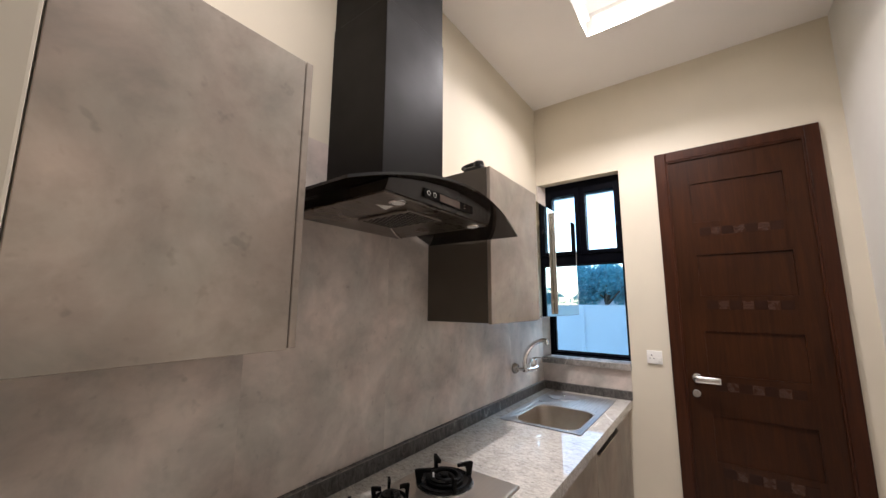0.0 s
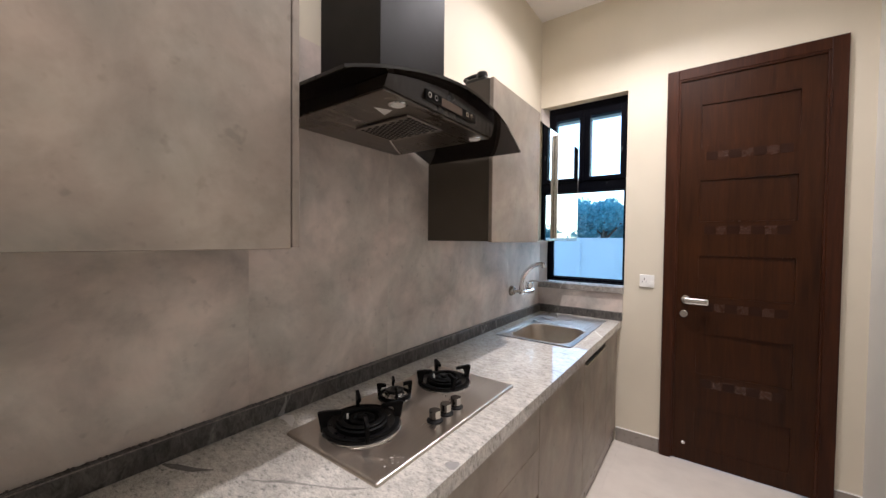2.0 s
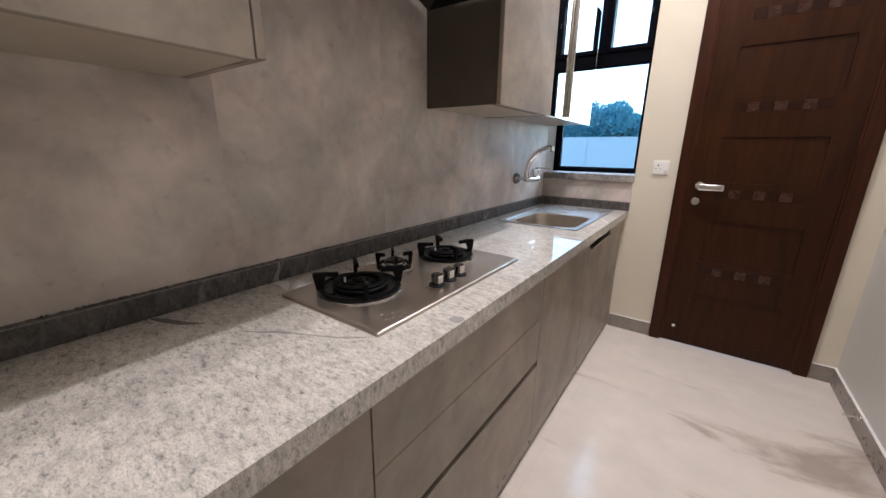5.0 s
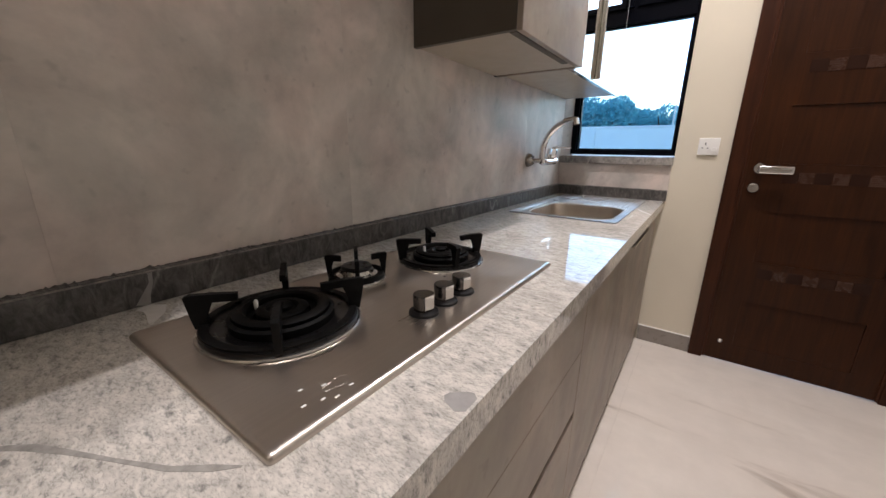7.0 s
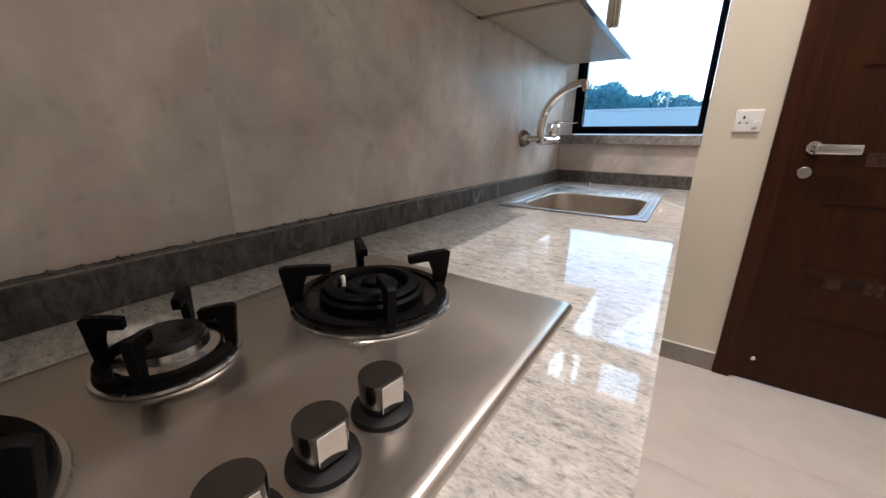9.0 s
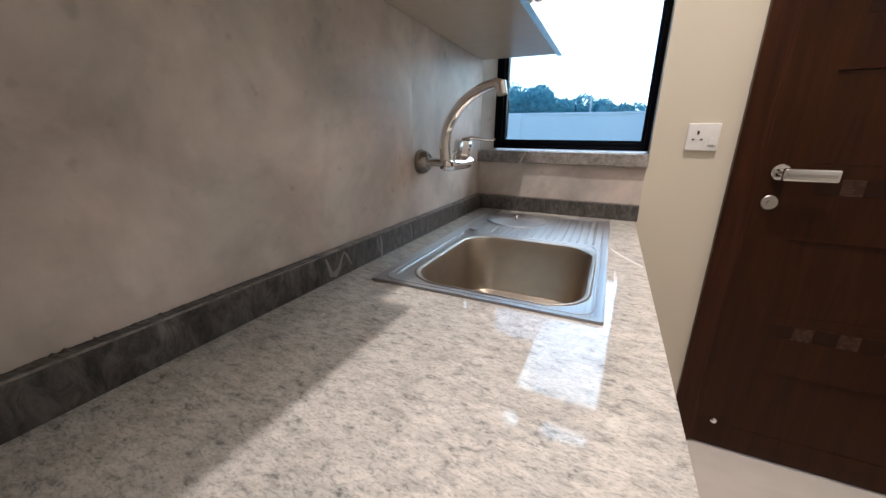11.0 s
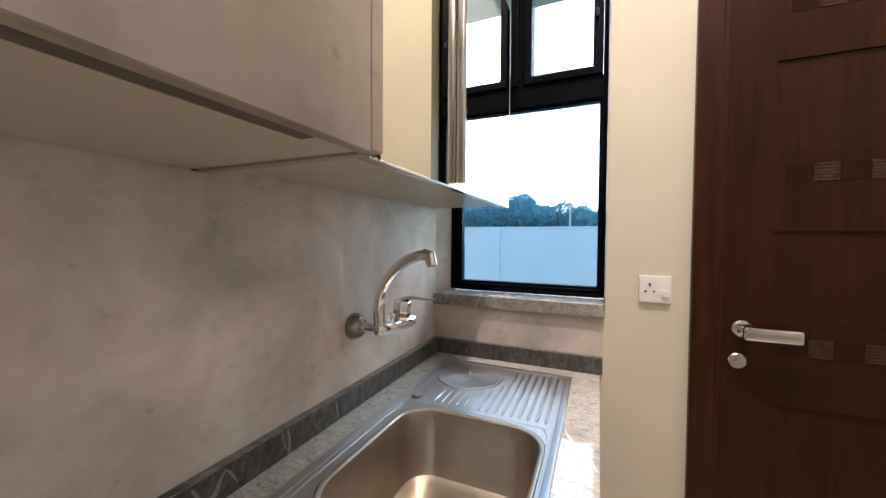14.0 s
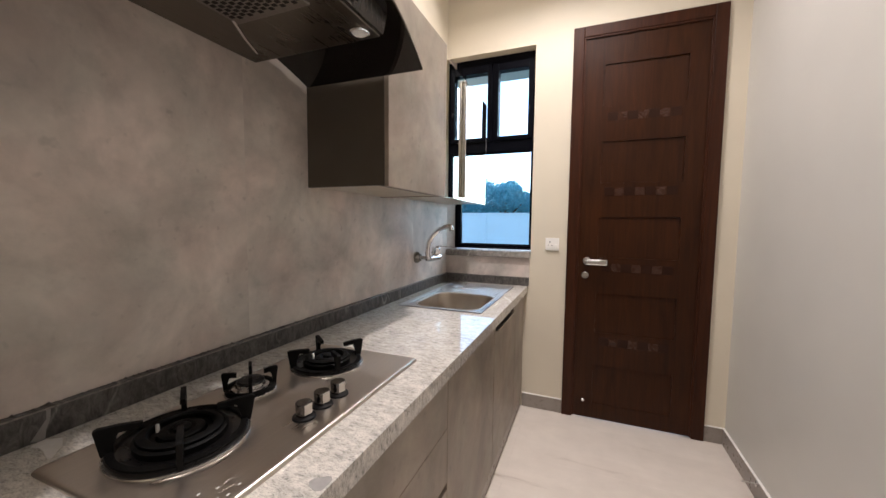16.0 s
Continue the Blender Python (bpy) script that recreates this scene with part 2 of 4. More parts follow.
HOOD_UNDER = brushed_look("dark_brushed_steel", (0.21, 0.182, 0.152), 0.28, 1, 0.92)
FILTER_STEEL = brushed_look("filter_steel", (0.34, 0.305, 0.265), 0.40, 1, 0.92)
STEEL = brushed_look("brushed_steel", (0.59, 0.535, 0.475), 0.31, 1, 0.94)
SINK_STEEL = brushed_look("satin_sink_steel", (0.45, 0.45, 0.455), 0.42, 1, 0.88)
# golden tint puts the bowl's warm lamp reflection into its steel colour
LAMPLIT_BOWL = plain("lamplit_satin_steel", (0.42, 0.365, 0.30), 0.38, 1.0, wear=0.06, scale=20)
FLANGE_STEEL = plain("dull_chrome", (0.34, 0.32, 0.30), 0.24, 1.0, wear=0.15)
KNOB_STEEL = plain("dark_chrome", (0.17, 0.16, 0.155), 0.18, 1.0, wear=0.05)
CHROME = plain("chrome", (0.80, 0.79, 0.78), 0.07, 1.0, wear=0.03)
HANDLE_STEEL = plain("satin_nickel", (0.62, 0.59, 0.55), 0.22, 1.0, wear=0.04)
IRON = plain("black_cast_iron", (0.004, 0.0038, 0.0036), 0.5, wear=0.2, scale=60, bumpy=0.2, spec=0.08)
ENAMEL = plain("black_enamel", (0.005, 0.0045, 0.0045), 0.30, wear=0.1, spec=0.28)
BURNER_ALU = plain("burner_aluminium", (0.62, 0.60, 0.57), 0.25, 1.0)
MIRROR = plain("mirror_glass", (0.80, 0.785, 0.70), 0.008, 1.0, wear=0.005, scale=2)
WHITE_PLASTIC = plain("white_plastic", (0.80, 0.78, 0.74), 0.3, wear=0.02)
BLACK_PLASTIC = plain("black_plastic", (0.018, 0.016, 0.015), 0.35)
LAMP_LENS = plain("frosted_lamp_lens", (0.75, 0.73, 0.70), 0.3)
GLASS = glass_look("blue_tinted_glass", (0.66, 0.885, 1.0))
FENCE = plain("painted_boundary_wall", (0.84, 0.86, 0.86), 0.8, wear=0.06, scale=1.5, bumpy=0.1)
GROUND = plain("grey_paving", (0.22, 0.22, 0.21), 0.85, wear=0.15, scale=1.2)
# leaf colours lifted and turned blue to carry the hazy daylight
HAZY_LEAVES = foliage_look("haze_blue_leaves", (0.10, 0.31, 0.36), (0.22, 0.54, 0.60))
BARK = plain("bark", (0.10, 0.08, 0.06), 0.9, wear=0.3)
FAR_WALL = plain("far_house_wall", (0.62, 0.62, 0.60), 0.8)
PLASTER_DARK = plain("unseen_wall_paint", (0.60, 0.56, 0.50), 0.7, wear=0.03, scale=3)


def glow_look(name, color, strength):
    m, nt, b = node_material(name)
    b.inputs["Base Color"].default_value = (0.8, 0.78, 0.72, 1)
    b.inputs["Emission Color"].default_value = (*color, 1)
    b.inputs["Emission Strength"].default_value = strength
    return m


COVE_GLOW = glow_look("cove_led_diffuser", (1.0, 0.92, 0.80), 0.9)

# ---- mesh helpers ----


def thing(name, loc, label="", category="", group="", kind=""):
    ob = new(name)
    ob.empty_display_size = 0.05
    ob.location = loc
    return tagged(ob, label, category, group, kind)


def root_location(ob):
    v = Vector((0, 0, 0))
    while ob is not None:
        v += ob.location
        ob = ob.parent
    return v


def part(name, bm, material, parent=None, label="", kind="", smooth=False, category="", group=""):
    """Links a bmesh, drawn in room coordinates, as one mesh object."""
    me = bpy.data.meshes.new(name)
    if parent is not None:
        bmesh.ops.translate(bm, verts=bm.verts, vec=-root_location(parent))
    bmesh.ops.recalc_face_normals(bm, faces=bm.faces)
    bm.to_mesh(me)
    bm.free()
    me.materials.append(material)
    if smooth:
        for p in me.polygons:
            p.use_smooth = True
        me.set_sharp_from_angle(angle=radians(38))
    ob = new(name, me)
    ob.parent = parent
    return tagged(ob, label, category, group, kind)


def box(bm, x0, x1, y0, y1, z0, z1, bevel=0.0, seg=2):
    g = bmesh.ops.create_cube(bm, size=1)
    vs = g["verts"]
    bmesh.ops.scale(bm, verts=vs, vec=(x1 - x0, y1 - y0, z1 - z0))
    bmesh.ops.translate(bm, verts=vs, vec=((x0 + x1) / 2, (y0 + y1) / 2, (z0 + z1) / 2))
    if bevel:
        es = list({e for v in vs for e in v.link_edges})
        bmesh.ops.bevel(bm, geom=es, offset=bevel, segments=seg, profile=0.6, affect="EDGES")
    return bm


def boxes(*rows, bevel=0.0, seg=2):
    bm = bmesh.new()
    for r in rows:
        box(bm, *r, bevel=bevel, seg=seg)
    return bm


def lathe(bm, profile, seg=32, m=None):
    """profile: (radius, height) pairs, turned about the z axis, then placed by m."""
    rings = []
    for r, z in profile:
        if r < 1e-6:
            rings.append([bm.verts.new((0, 0, z))])
        else:
            rings.append([bm.verts.new((r * math.cos(2 * math.pi * i / seg), r * math.sin(2 * math.pi * i / seg), z)) for i in range(seg)])
    for a, b in zip(rings, rings[1:]):
        for i in range(seg):
            j = (i + 1) % seg
            if len(a) == 1 and len(b) == 1:
                continue
            if len(a) == 1:
                bm.faces.new((a[0], b[i], b[j]))
            elif len(b) == 1:
                bm.faces.new((a[i], a[j], b[0]))
            else:
                bm.faces.new((a[i], a[j], b[j], b[i]))
    if m is not None:
        bmesh.ops.transform(bm, matrix=m, verts=[v for ring in rings for v in ring])
    return bm


def tube(bm, path, radius, seg=12, cap=True, flat=1.0):
    """A tube swept along points; radius may be a list; flat squeezes it in its second direction."""
    pts = [Vector(p) for p in path]
    n = len(pts)
    rad = radius if isinstance(radius, (list, tuple)) else [radius] * n
    rings = []
    side = None
    for i, p in enumerate(pts):
        t = (pts[min(i + 1, n - 1)] - pts[max(i - 1, 0)]).normalized()
        if side is None:
            up = Vector((0, 0, 1)) if abs(t.z) < 0.9 else Vector((1, 0, 0))
            side = t.cross(up).normalized()
        side = (side - t * side.dot(t)).normalized()
        other = t.cross(side)
        rings.append([bm.verts.new(p + rad[i] * (math.cos(2 * math.pi * k / seg) * side + flat * math.sin(2 * math.pi * k / seg) * other)) for k in range(seg)])
    for a, b in zip(rings, rings[1:]):
        for k in range(seg):
            bm.faces.new((a[k], a[(k + 1) % seg], b[(k + 1) % seg], b[k]))
    if cap:
        bm.faces.new(rings[0][::-1])
        bm.faces.new(rings[-1])
    return bm


def smooth_path(points, steps=8):
    """Points on a Catmull-Rom curve through the points given."""
    p = [Vector(q) for q in points]
    p = [2 * p[0] - p[1]] + p + [2 * p[-1] - p[-2]]
    out = []
    for i in range(1, len(p) - 2):
        for k in range(steps):
            t = k / steps
            out.append(0.5 * ((2 * p[i]) + (p[i + 1] - p[i - 1]) * t + (2 * p[i - 1] - 5 * p[i] + 4 * p[i + 1] - p[i + 2]) * t * t
                              + (3 * p[i] - p[i - 1] - 3 * p[i + 1] + p[i + 2]) * t ** 3))
    out.append(p[-2])
    return out


def rounded_loop(x0, x1, y0, y1, r, seg=6):
    out = []
    for cx, cy, a0 in ((x1 - r, y1 - r, 0), (x0 + r, y1 - r, 90), (x0 + r, y0 + r, 180), (x1 - r, y0 + r, 270)):
        for k in range(seg + 1):
            a = radians(a0 + 90 * k / seg)
            out.append((cx + r * math.cos(a), cy + r * math.sin(a)))
    return out


def skin(bm, loops, close_last=False, close_first=False):
    rings = [[bm.verts.new(p) for p in lp] for lp in loops]
    n = len(rings[0])
    for a, b in zip(rings, rings[1:]):
        for i in range(n):
            bm.faces.new((a[i], a[(i + 1) % n], b[(i + 1) % n], b[i]))
    if close_last:
        bm.faces.new(rings[-1])
    if close_first:
        bm.faces.new(rings[0][::-1])
    return bm


def plate_with_hole(bm, xs, ys, z0, z1, holes):
    """A slab over the grid xs, ys, less the cells in holes; watertight."""
    cells = {(i, j) for i in range(len(xs) - 1) for j in range(len(ys) - 1)} - set(holes)
    vert = {}

    def v(i, j, k):
        if (i, j, k) not in vert:
            vert[i, j, k] = bm.verts.new((xs[i], ys[j], (z0, z1)[k]))
        return vert[i, j, k]
    for i, j in cells:
        bm.faces.new((v(i, j, 1), v(i + 1, j, 1), v(i + 1, j + 1, 1), v(i, j + 1, 1)))
        bm.faces.new((v(i, j, 0), v(i, j + 1, 0), v(i + 1, j + 1, 0), v(i + 1, j, 0)))
        for di, dj, a, b in ((-1, 0, (0, 1), (0, 0)), (1, 0, (1, 0), (1, 1)), (0, -1, (0, 0), (1, 0)), (0, 1, (1, 1), (0, 1))):
            if (i + di, j + dj) not in cells:
                p, q = (i + a[0], j + a[1]), (i + b[0], j + b[1])
                bm.faces.new((v(*p, 0), v(*q, 0), v(*q, 1), v(*p, 1)))
    return bm


def ribbon(points, widths, z, thick=0.0004):
    """A thin inlay along points in the plane of x and y, rising thick above z."""
    pts = [Vector((p[0], p[1])) for p in points]
    left, right = [], []
    for i, p in enumerate(pts):
        d = (pts[min(i + 1, len(pts) - 1)] - pts[max(i - 1, 0)]).normalized()
        n = Vector((-d.y, d.x)) * widths[i]
        left.append(p + n)
        right.append(p - n)
    loop = left + right[::-1]
    return skin(bmesh.new(), [[(q.x, q.y, z - 0.0004) for q in loop], [(q.x, q.y, z + thick) for q in loop]], True, True)


# ---- room ----
WX, EX, NY, SY = -1.345, 0.52, 4.0, -1.3         # west, east, north and south faces
WIN = (-1.345, -0.687, 1.147, 2.59)
DOOR = (-0.44, 0.409, 2.64)


def build_room():
    part("floor", boxes((WX - 0.2, EX + 0.2, SY - 0.2, NY + 0.25, -0.15, -0.010)), GROUT, label="beige grout bed under the glossy floor tiles", kind="structure")
    part("wall_west", boxes((WX - 0.2, WX, SY, NY + 0.2, -0.01, CEIL)), PAINT, label="cream painted wall above the grey tiles", kind="structure")
    part("wall_east", boxes((EX, EX + 0.15, SY, NY + 0.2, -0.01, CEIL)), EAST_PAINT, label="pale satin painted side wall", kind="structure")
    bm = bmesh.new()
    xs = [WX, WIN[1], DOOR[0], DOOR[1], EX]
    zs = [-0.01, WIN[2] - 0.047, WIN[3], DOOR[2], CEIL]
    # window bay: solid but for the opening; door bay: solid above the door
    box(bm, xs[0], xs[1], NY, NY + 0.2, zs[0], zs[1])
    box(bm, xs[0], xs[1], NY, NY + 0.2, zs[2], CEIL)
    box(bm, xs[1], xs[2], NY, NY + 0.2, zs[0], CEIL)
    box(bm, xs[2], xs[3], NY, NY + 0.2, DOOR[2], CEIL)
    box(bm, xs[3], xs[4], NY, NY + 0.2, zs[0], CEIL)
    part("wall_north", bm, PAINT, label="cream painted end wall with window and door", kind="structure")
    part("wall_south", boxes((WX - 0.2, EX + 0.15, SY - 0.15, SY, -0.01, CEIL)), PLASTER_DARK, label="plain painted wall at the back", kind="structure")
    part("wall_pier", boxes((WX, -0.69, 0.94, 1.079, -0.01, CEIL), bevel=0.003), PAINT, label="painted short wall at the counter's end", kind="structure")
    x0, x1, y0, y1 = TRAY
    bm = plate_with_hole(bmesh.new(), [WX - 0.2, x0, x1, EX + 0.15], [SY - 0.15, y0, y1, NY + 0.2], CEIL, CEIL + 0.02, [(1, 1)])
    box(bm, x0 - 0.02, x0, y0, y1, CEIL + 0.02, CEIL + 0.16)
    box(bm, x1, x1 + 0.02, y0, y1, CEIL + 0.02, CEIL + 0.16)
    box(bm, x0 - 0.02, x1 + 0.02, y0 - 0.02, y0, CEIL + 0.02, CEIL + 0.16)
    box(bm, x0 - 0.02, x1 + 0.02, y1, y1 + 0.02, CEIL + 0.02, CEIL + 0.16)
    box(bm, x0 - 0.02, x1 + 0.02, y0 - 0.02, y1 + 0.02, CEIL + 0.16, CEIL + 0.18)
    part("ceiling", bm, CEILING_PAINT, label="white painted ceiling with a recessed light tray", kind="structure")
    # lit strips round the tray's inside
    bm = boxes((x0 + 0.004, x0 + 0.03, y0 + 0.05, y1 - 0.05, CEIL + 0.07, CEIL + 0.10),
               (x1 - 0.03, x1 - 0.004, y0 + 0.05, y1 - 0.05, CEIL + 0.07, CEIL + 0.10),
               (x0 + 0.05, x1 - 0.05, y1 - 0.03, y1 - 0.004, CEIL + 0.07, CEIL + 0.10))
    part("cove_light", bm, COVE_GLOW, label="warm white glowing strip inside the ceiling tray", category="ceiling light")


build_room()


def build_skirting():
    h = 0.098
    cap = 0.004
    rows = [(-0.72, DOOR[0] - 0.002, NY - 0.012, NY - 0.001, 0.0, h), (DOOR[1] + 0.002, EX - 0.001, NY - 0.012, NY - 0.001, 0.0, h)]
    part("baseboard", boxes(*rows, bevel=0.0015, seg=1), SKIRT, label="grey-brown tiled skirting on the end wall", kind="structure")
    ys = [SY + 0.002]
    y = NY - 0.013
    cuts = []
    while y > SY + 0.1:
        cuts.append((max(SY, y - 1.2) + 0.0015, y))
        y -= 1.2
    part("baseboard", boxes(*[(EX - 0.013, EX - 0.001, a, b, 0.0, h) for a, b in cuts], bevel=0.0015, seg=1), SKIRT,
         label="grey-brown tiled skirting along the side wall", kind="structure")
    bm = boxes((EX - 0.013, EX - 0.001, SY + 0.01, NY - 0.014, h, h + cap), (DOOR[1] + 0.003, EX - 0.001, NY - 0.012, NY - 0.001, h, h + cap),
               (-0.72, DOOR[0] - 0.003, NY - 0.012, NY - 0.001, h, h + cap))
    part("trim", bm, WHITE_PLASTIC, label="thin white bead on top of the skirting", kind="structure")


build_skirting()


def build_window():
    x0, x1, z0, z1 = -1.297, WIN[1] - 0.002, WIN[2] + 0.008, WIN[3]
    ya, yb = 4.075, 4.135
    xa, xb = -1.253, -0.716          # lower pane, clear width
    za, zm, zu, zt = 1.193, 1.880, 2.000, z1 - 0.112    # lower pane's foot and head, upper panes' foot and head
    t0, t1 = 1.888, 1.970            # transom
    win = thing("window_1", ((x0 + x1) / 2, 4.1, z0), "black aluminium window with blue-tinted glass over a marble sill", kind="structure")
    lx, rx = xa - 0.012, xb + 0.010
    fr = part("window_frame", boxes((x0, lx, ya, yb, z0, z1 - 0.002), (rx, x1, ya, yb, z0, z1 - 0.002),
                                    (lx, rx, ya, yb, z0, za - 0.010), (lx, rx, ya, yb, z1 - 0.055, z1 - 0.002), bevel=0.002), ALU, win)
    part("track_lip", boxes((lx, rx, ya - 0.012, ya + 0.004, z0 + 0.0005, z0 + 0.012), bevel=0.001, seg=1), ALU, fr)
    part("bead", boxes((lx, xa, ya + 0.014, yb - 0.01, za - 0.010, t0), (xb, rx, ya + 0.014, yb - 0.01, za - 0.010, t0),
                       (xa, xb, ya + 0.014, yb - 0.01, za - 0.010, za), (xa, xb, ya + 0.014, yb - 0.01, zm, t0), bevel=0.0015), ALU, fr)
    part("transom", boxes((lx, rx, ya - 0.002, yb, t0, t1), bevel=0.002), ALU, win)
    part("mullion", boxes((-1.014, -0.992, ya - 0.001, yb, t1, z1 - 0.055), bevel=0.002), ALU, win)
    for a, b, pa, pb in ((lx, -1.014, -1.236, -1.045), (-0.992, rx, -0.962, -0.742)):
        sash = part("sash", boxes((a + 0.001, pa, ya - 0.014, yb - 0.006, t1 + 0.001, z1 - 0.056), (pb, b - 0.001, ya - 0.014, yb - 0.006, t1 + 0.001, z1 - 0.056),
                                  (pa, pb, ya - 0.014, yb - 0.006, t1 + 0.001, zu), (pa, pb, ya - 0.014, yb - 0.006, zt, z1 - 0.056), bevel=0.003), ALU, win)
        g = part("pane", boxes((pa - 0.004, pb + 0.004, 4.104, 4.109, zu - 0.004, zt + 0.004)), GLASS, sash)
        g.visible_shadow = False
        lv = pa - 0.013 if pa < -1.1 else pb + 0.013
        drop = 0.09 if pa < -1.1 else 0.02
        lever = tube(bmesh.new(), [(lv, ya - 0.016, zu + 0.20), (lv, ya - 0.026, zu + 0.19), (lv, ya - 0.028, zu + 0.19 - drop)], 0.005, 8)
        part("latch", lever, BLACK_PLASTIC, sash, smooth=True)
    g = part("pane", boxes((xa - 0.006, xb + 0.006, 4.104, 4.110, za - 0.006, zm + 0.006)), GLASS, win)
    g.visible_shadow = False
    part("stay", boxes((xa + 0.004, xa + 0.009, ya + 0.020, ya + 0.027, za + 0.01, za + 0.16), bevel=0.001, seg=1), BLACK_PLASTIC, win)
    jamb = [(WX + 0.0008, 4.0005), (WX + 0.0105, 4.0005), (x0 - 0.001, ya), (x0 - 0.001, 4.14), (WX + 0.0008, 4.14)]
    part("reveal_jamb", skin(bmesh.new(), [[(x, y, WIN[2] + 0.001) for x, y in jamb], [(x, y, WIN[3] - 0.001) for x, y in jamb]], True, True), WALL_TILE, win, "tiled return beside the frame")
    part("window_sill", boxes((WX + 0.001, WIN[1] - 0.001, NY - 0.028, 4.20, WIN[2] - 0.046, WIN[2]), bevel=0.003), SILL, None,
         "grey-brown marble window sill above the sink", kind="structure")
    # outer part of the opening: a plain slab edge above, for the shade over the upper panes
    part("window_hood", boxes((WX - 0.25, WIN[1] + 0.2, 4.2, 4.65, WIN[3] + 0.03, WIN[3] + 0.12)), PAINT, None, "painted concrete shade over the window", kind="structure")


build_window()


def build_door():
    x0, x1, zt = DOOR
    w = 0.068
    ya, yb = NY - 0.022, NY + 0.2
    d = thing("door_1", ((x0 + x1) / 2, NY, 0.0), "closed dark walnut door with recessed panels and inlaid squares", kind="structure")
    fr = part("door_frame", boxes((x0, x0 + w, ya, yb, 0.0, zt), (x1 - w, x1, ya, yb, 0.0, zt), (x0 + w, x1 - w, ya, yb, zt - w, zt), bevel=0.004), FRAME_WOOD, d)
    a, b, top = x0 + w + 0.003, x1 - w - 0.003, zt - w - 0.003
    part("stop_moulding", boxes((x0 + w, x0 + w + 0.012, ya + 0.004, ya + 0.012, 0.01, zt - w), (x1 - w - 0.012, x1 - w, ya + 0.004, ya + 0.012, 0.01, zt - w),
                                (x0 + w + 0.012, x1 - w - 0.012, ya + 0.004, ya + 0.012, zt - w - 0.012, zt - w), bevel=0.002), FRAME_WOOD, fr)
    pa, pb = -0.243, 0.225
    tops = [2.385, 1.893, 1.398, 0.885, 0.385]
    yl = NY - 0.008
    xs = [a, pa, pb, b]
    zs = [0.008]
    for t in reversed(tops):
        zs += [t - 0.27, t]
    zs.append(top)
    # leaf drawn upright as a slab with recessed fields
    bm = bmesh.new()
    holes = [(1, j) for j in range(1, len(zs) - 1, 2)]
    plate_with_hole(bm, xs, zs, 0, 0.018, holes)
    bmesh.ops.transform(bm, matrix=Matrix(((1, 0, 0, 0), (0, 0, -1, yl + 0.018), (0, 1, 0, 0), (0, 0, 0, 1))), verts=bm.verts)
    box(bm, a, b, yl + 0.018, yl + 0.04, 0.008, top)
    leaf = part("door_leaf", bm, DOOR_WOOD, d)
    for t in tops:
        xa, xb, za, zb = pa + 0.0005, pb - 0.0005, t - 0.2695, t - 0.0005
        top_in, low_in = 0.011, 0.0006
        v = [(xa, yl + low_in, za), (xb, yl + low_in + 0.004, za), (xb, yl + top_in, zb), (xa, yl + top_in - 0.005, zb)]
        bm = skin(bmesh.new(), [v, [(x, yl + 0.0175, z) for x, y, z in v]], True, True)
        part("panel", bm, DOOR_WOOD, leaf)
    for z in (2.050, 1.567, 1.062, 0.555):
        for k in range(7):
            xa = -0.2155 + k * 0.0594
            if k % 2 == 0:
                part("inlay", boxes((xa, xa + 0.058, yl - 0.001, yl + 0.006, z - 0.027, z + 0.027), bevel=0.0008, seg=1), INLAY_DARK, leaf)
            else:
                rows = [(xa + 0.002, xa + 0.055, yl - 0.0025, yl + 0.006, z - 0.026 + i * 0.0088, z - 0.026 + i * 0.0088 + 0.0062) for i in range(6)]
                part("inlay", boxes(*rows), INLAY_LIT, leaf)
    # lever handle
    hx, hz = -0.308, 1.102
    back = pose(hx, yl, hz, 90, 0, 0)
    h = part("door_handle", lathe(bmesh.new(), [(0, 0.0), (0.026, 0.0), (0.026, 0.006), (0.023, 0.009), (0.010, 0.010), (0.009, 0.04), (0, 0.042)], 28, back), CHROME, d, "polished chrome lever handle", smooth=True)
    grip = part("lever", box(bmesh.new(), hx - 0.010, hx + 0.126, yl - 0.058, yl - 0.038, hz - 0.024, hz + 0.016, bevel=0.009, seg=4), CHROME, h, smooth=True)
    part("band", box(bmesh.new(), hx, hx + 0.116, yl - 0.0588, yl - 0.050, hz - 0.010, hz, bevel=0.0004, seg=1), HANDLE_STEEL, grip)
    k = part("key_rosette", lathe(bmesh.new(), [(0, 0), (0.024, 0), (0.024, 0.005), (0.021, 0.008), (0, 0.008)], 28, pose(-0.317, yl, 1.003, 90, 0, 0)), HANDLE_STEEL, d, smooth=True)
    part("keyhole", lathe(bmesh.new(), [(0, 0.008), (0.008, 0.008), (0.008, 0.011), (0, 0.011)], 16, pose(-0.317, yl, 1.003, 90, 0, 0)), HANDLE_STEEL, k, smooth=True)
    part("magnet_stud", lathe(bmesh.new(), [(0, 0), (0.012, 0), (0.012, 0.008), (0.008, 0.012), (0, 0.013)], 20, pose(-0.302, yl, 0.128, 90, 0, 0)), CHROME, d, "small chrome stud", smooth=True)
    for z in (0.35, 1.3, 2.3):
        part("hinge", tube(bmesh.new(), [(x1 - w + 0.0, ya - 0.003, z - 0.05), (x1 - w + 0.0, ya - 0.003, z + 0.05)], 0.005, 8), FRAME_WOOD, d, smooth=True)


build_door()


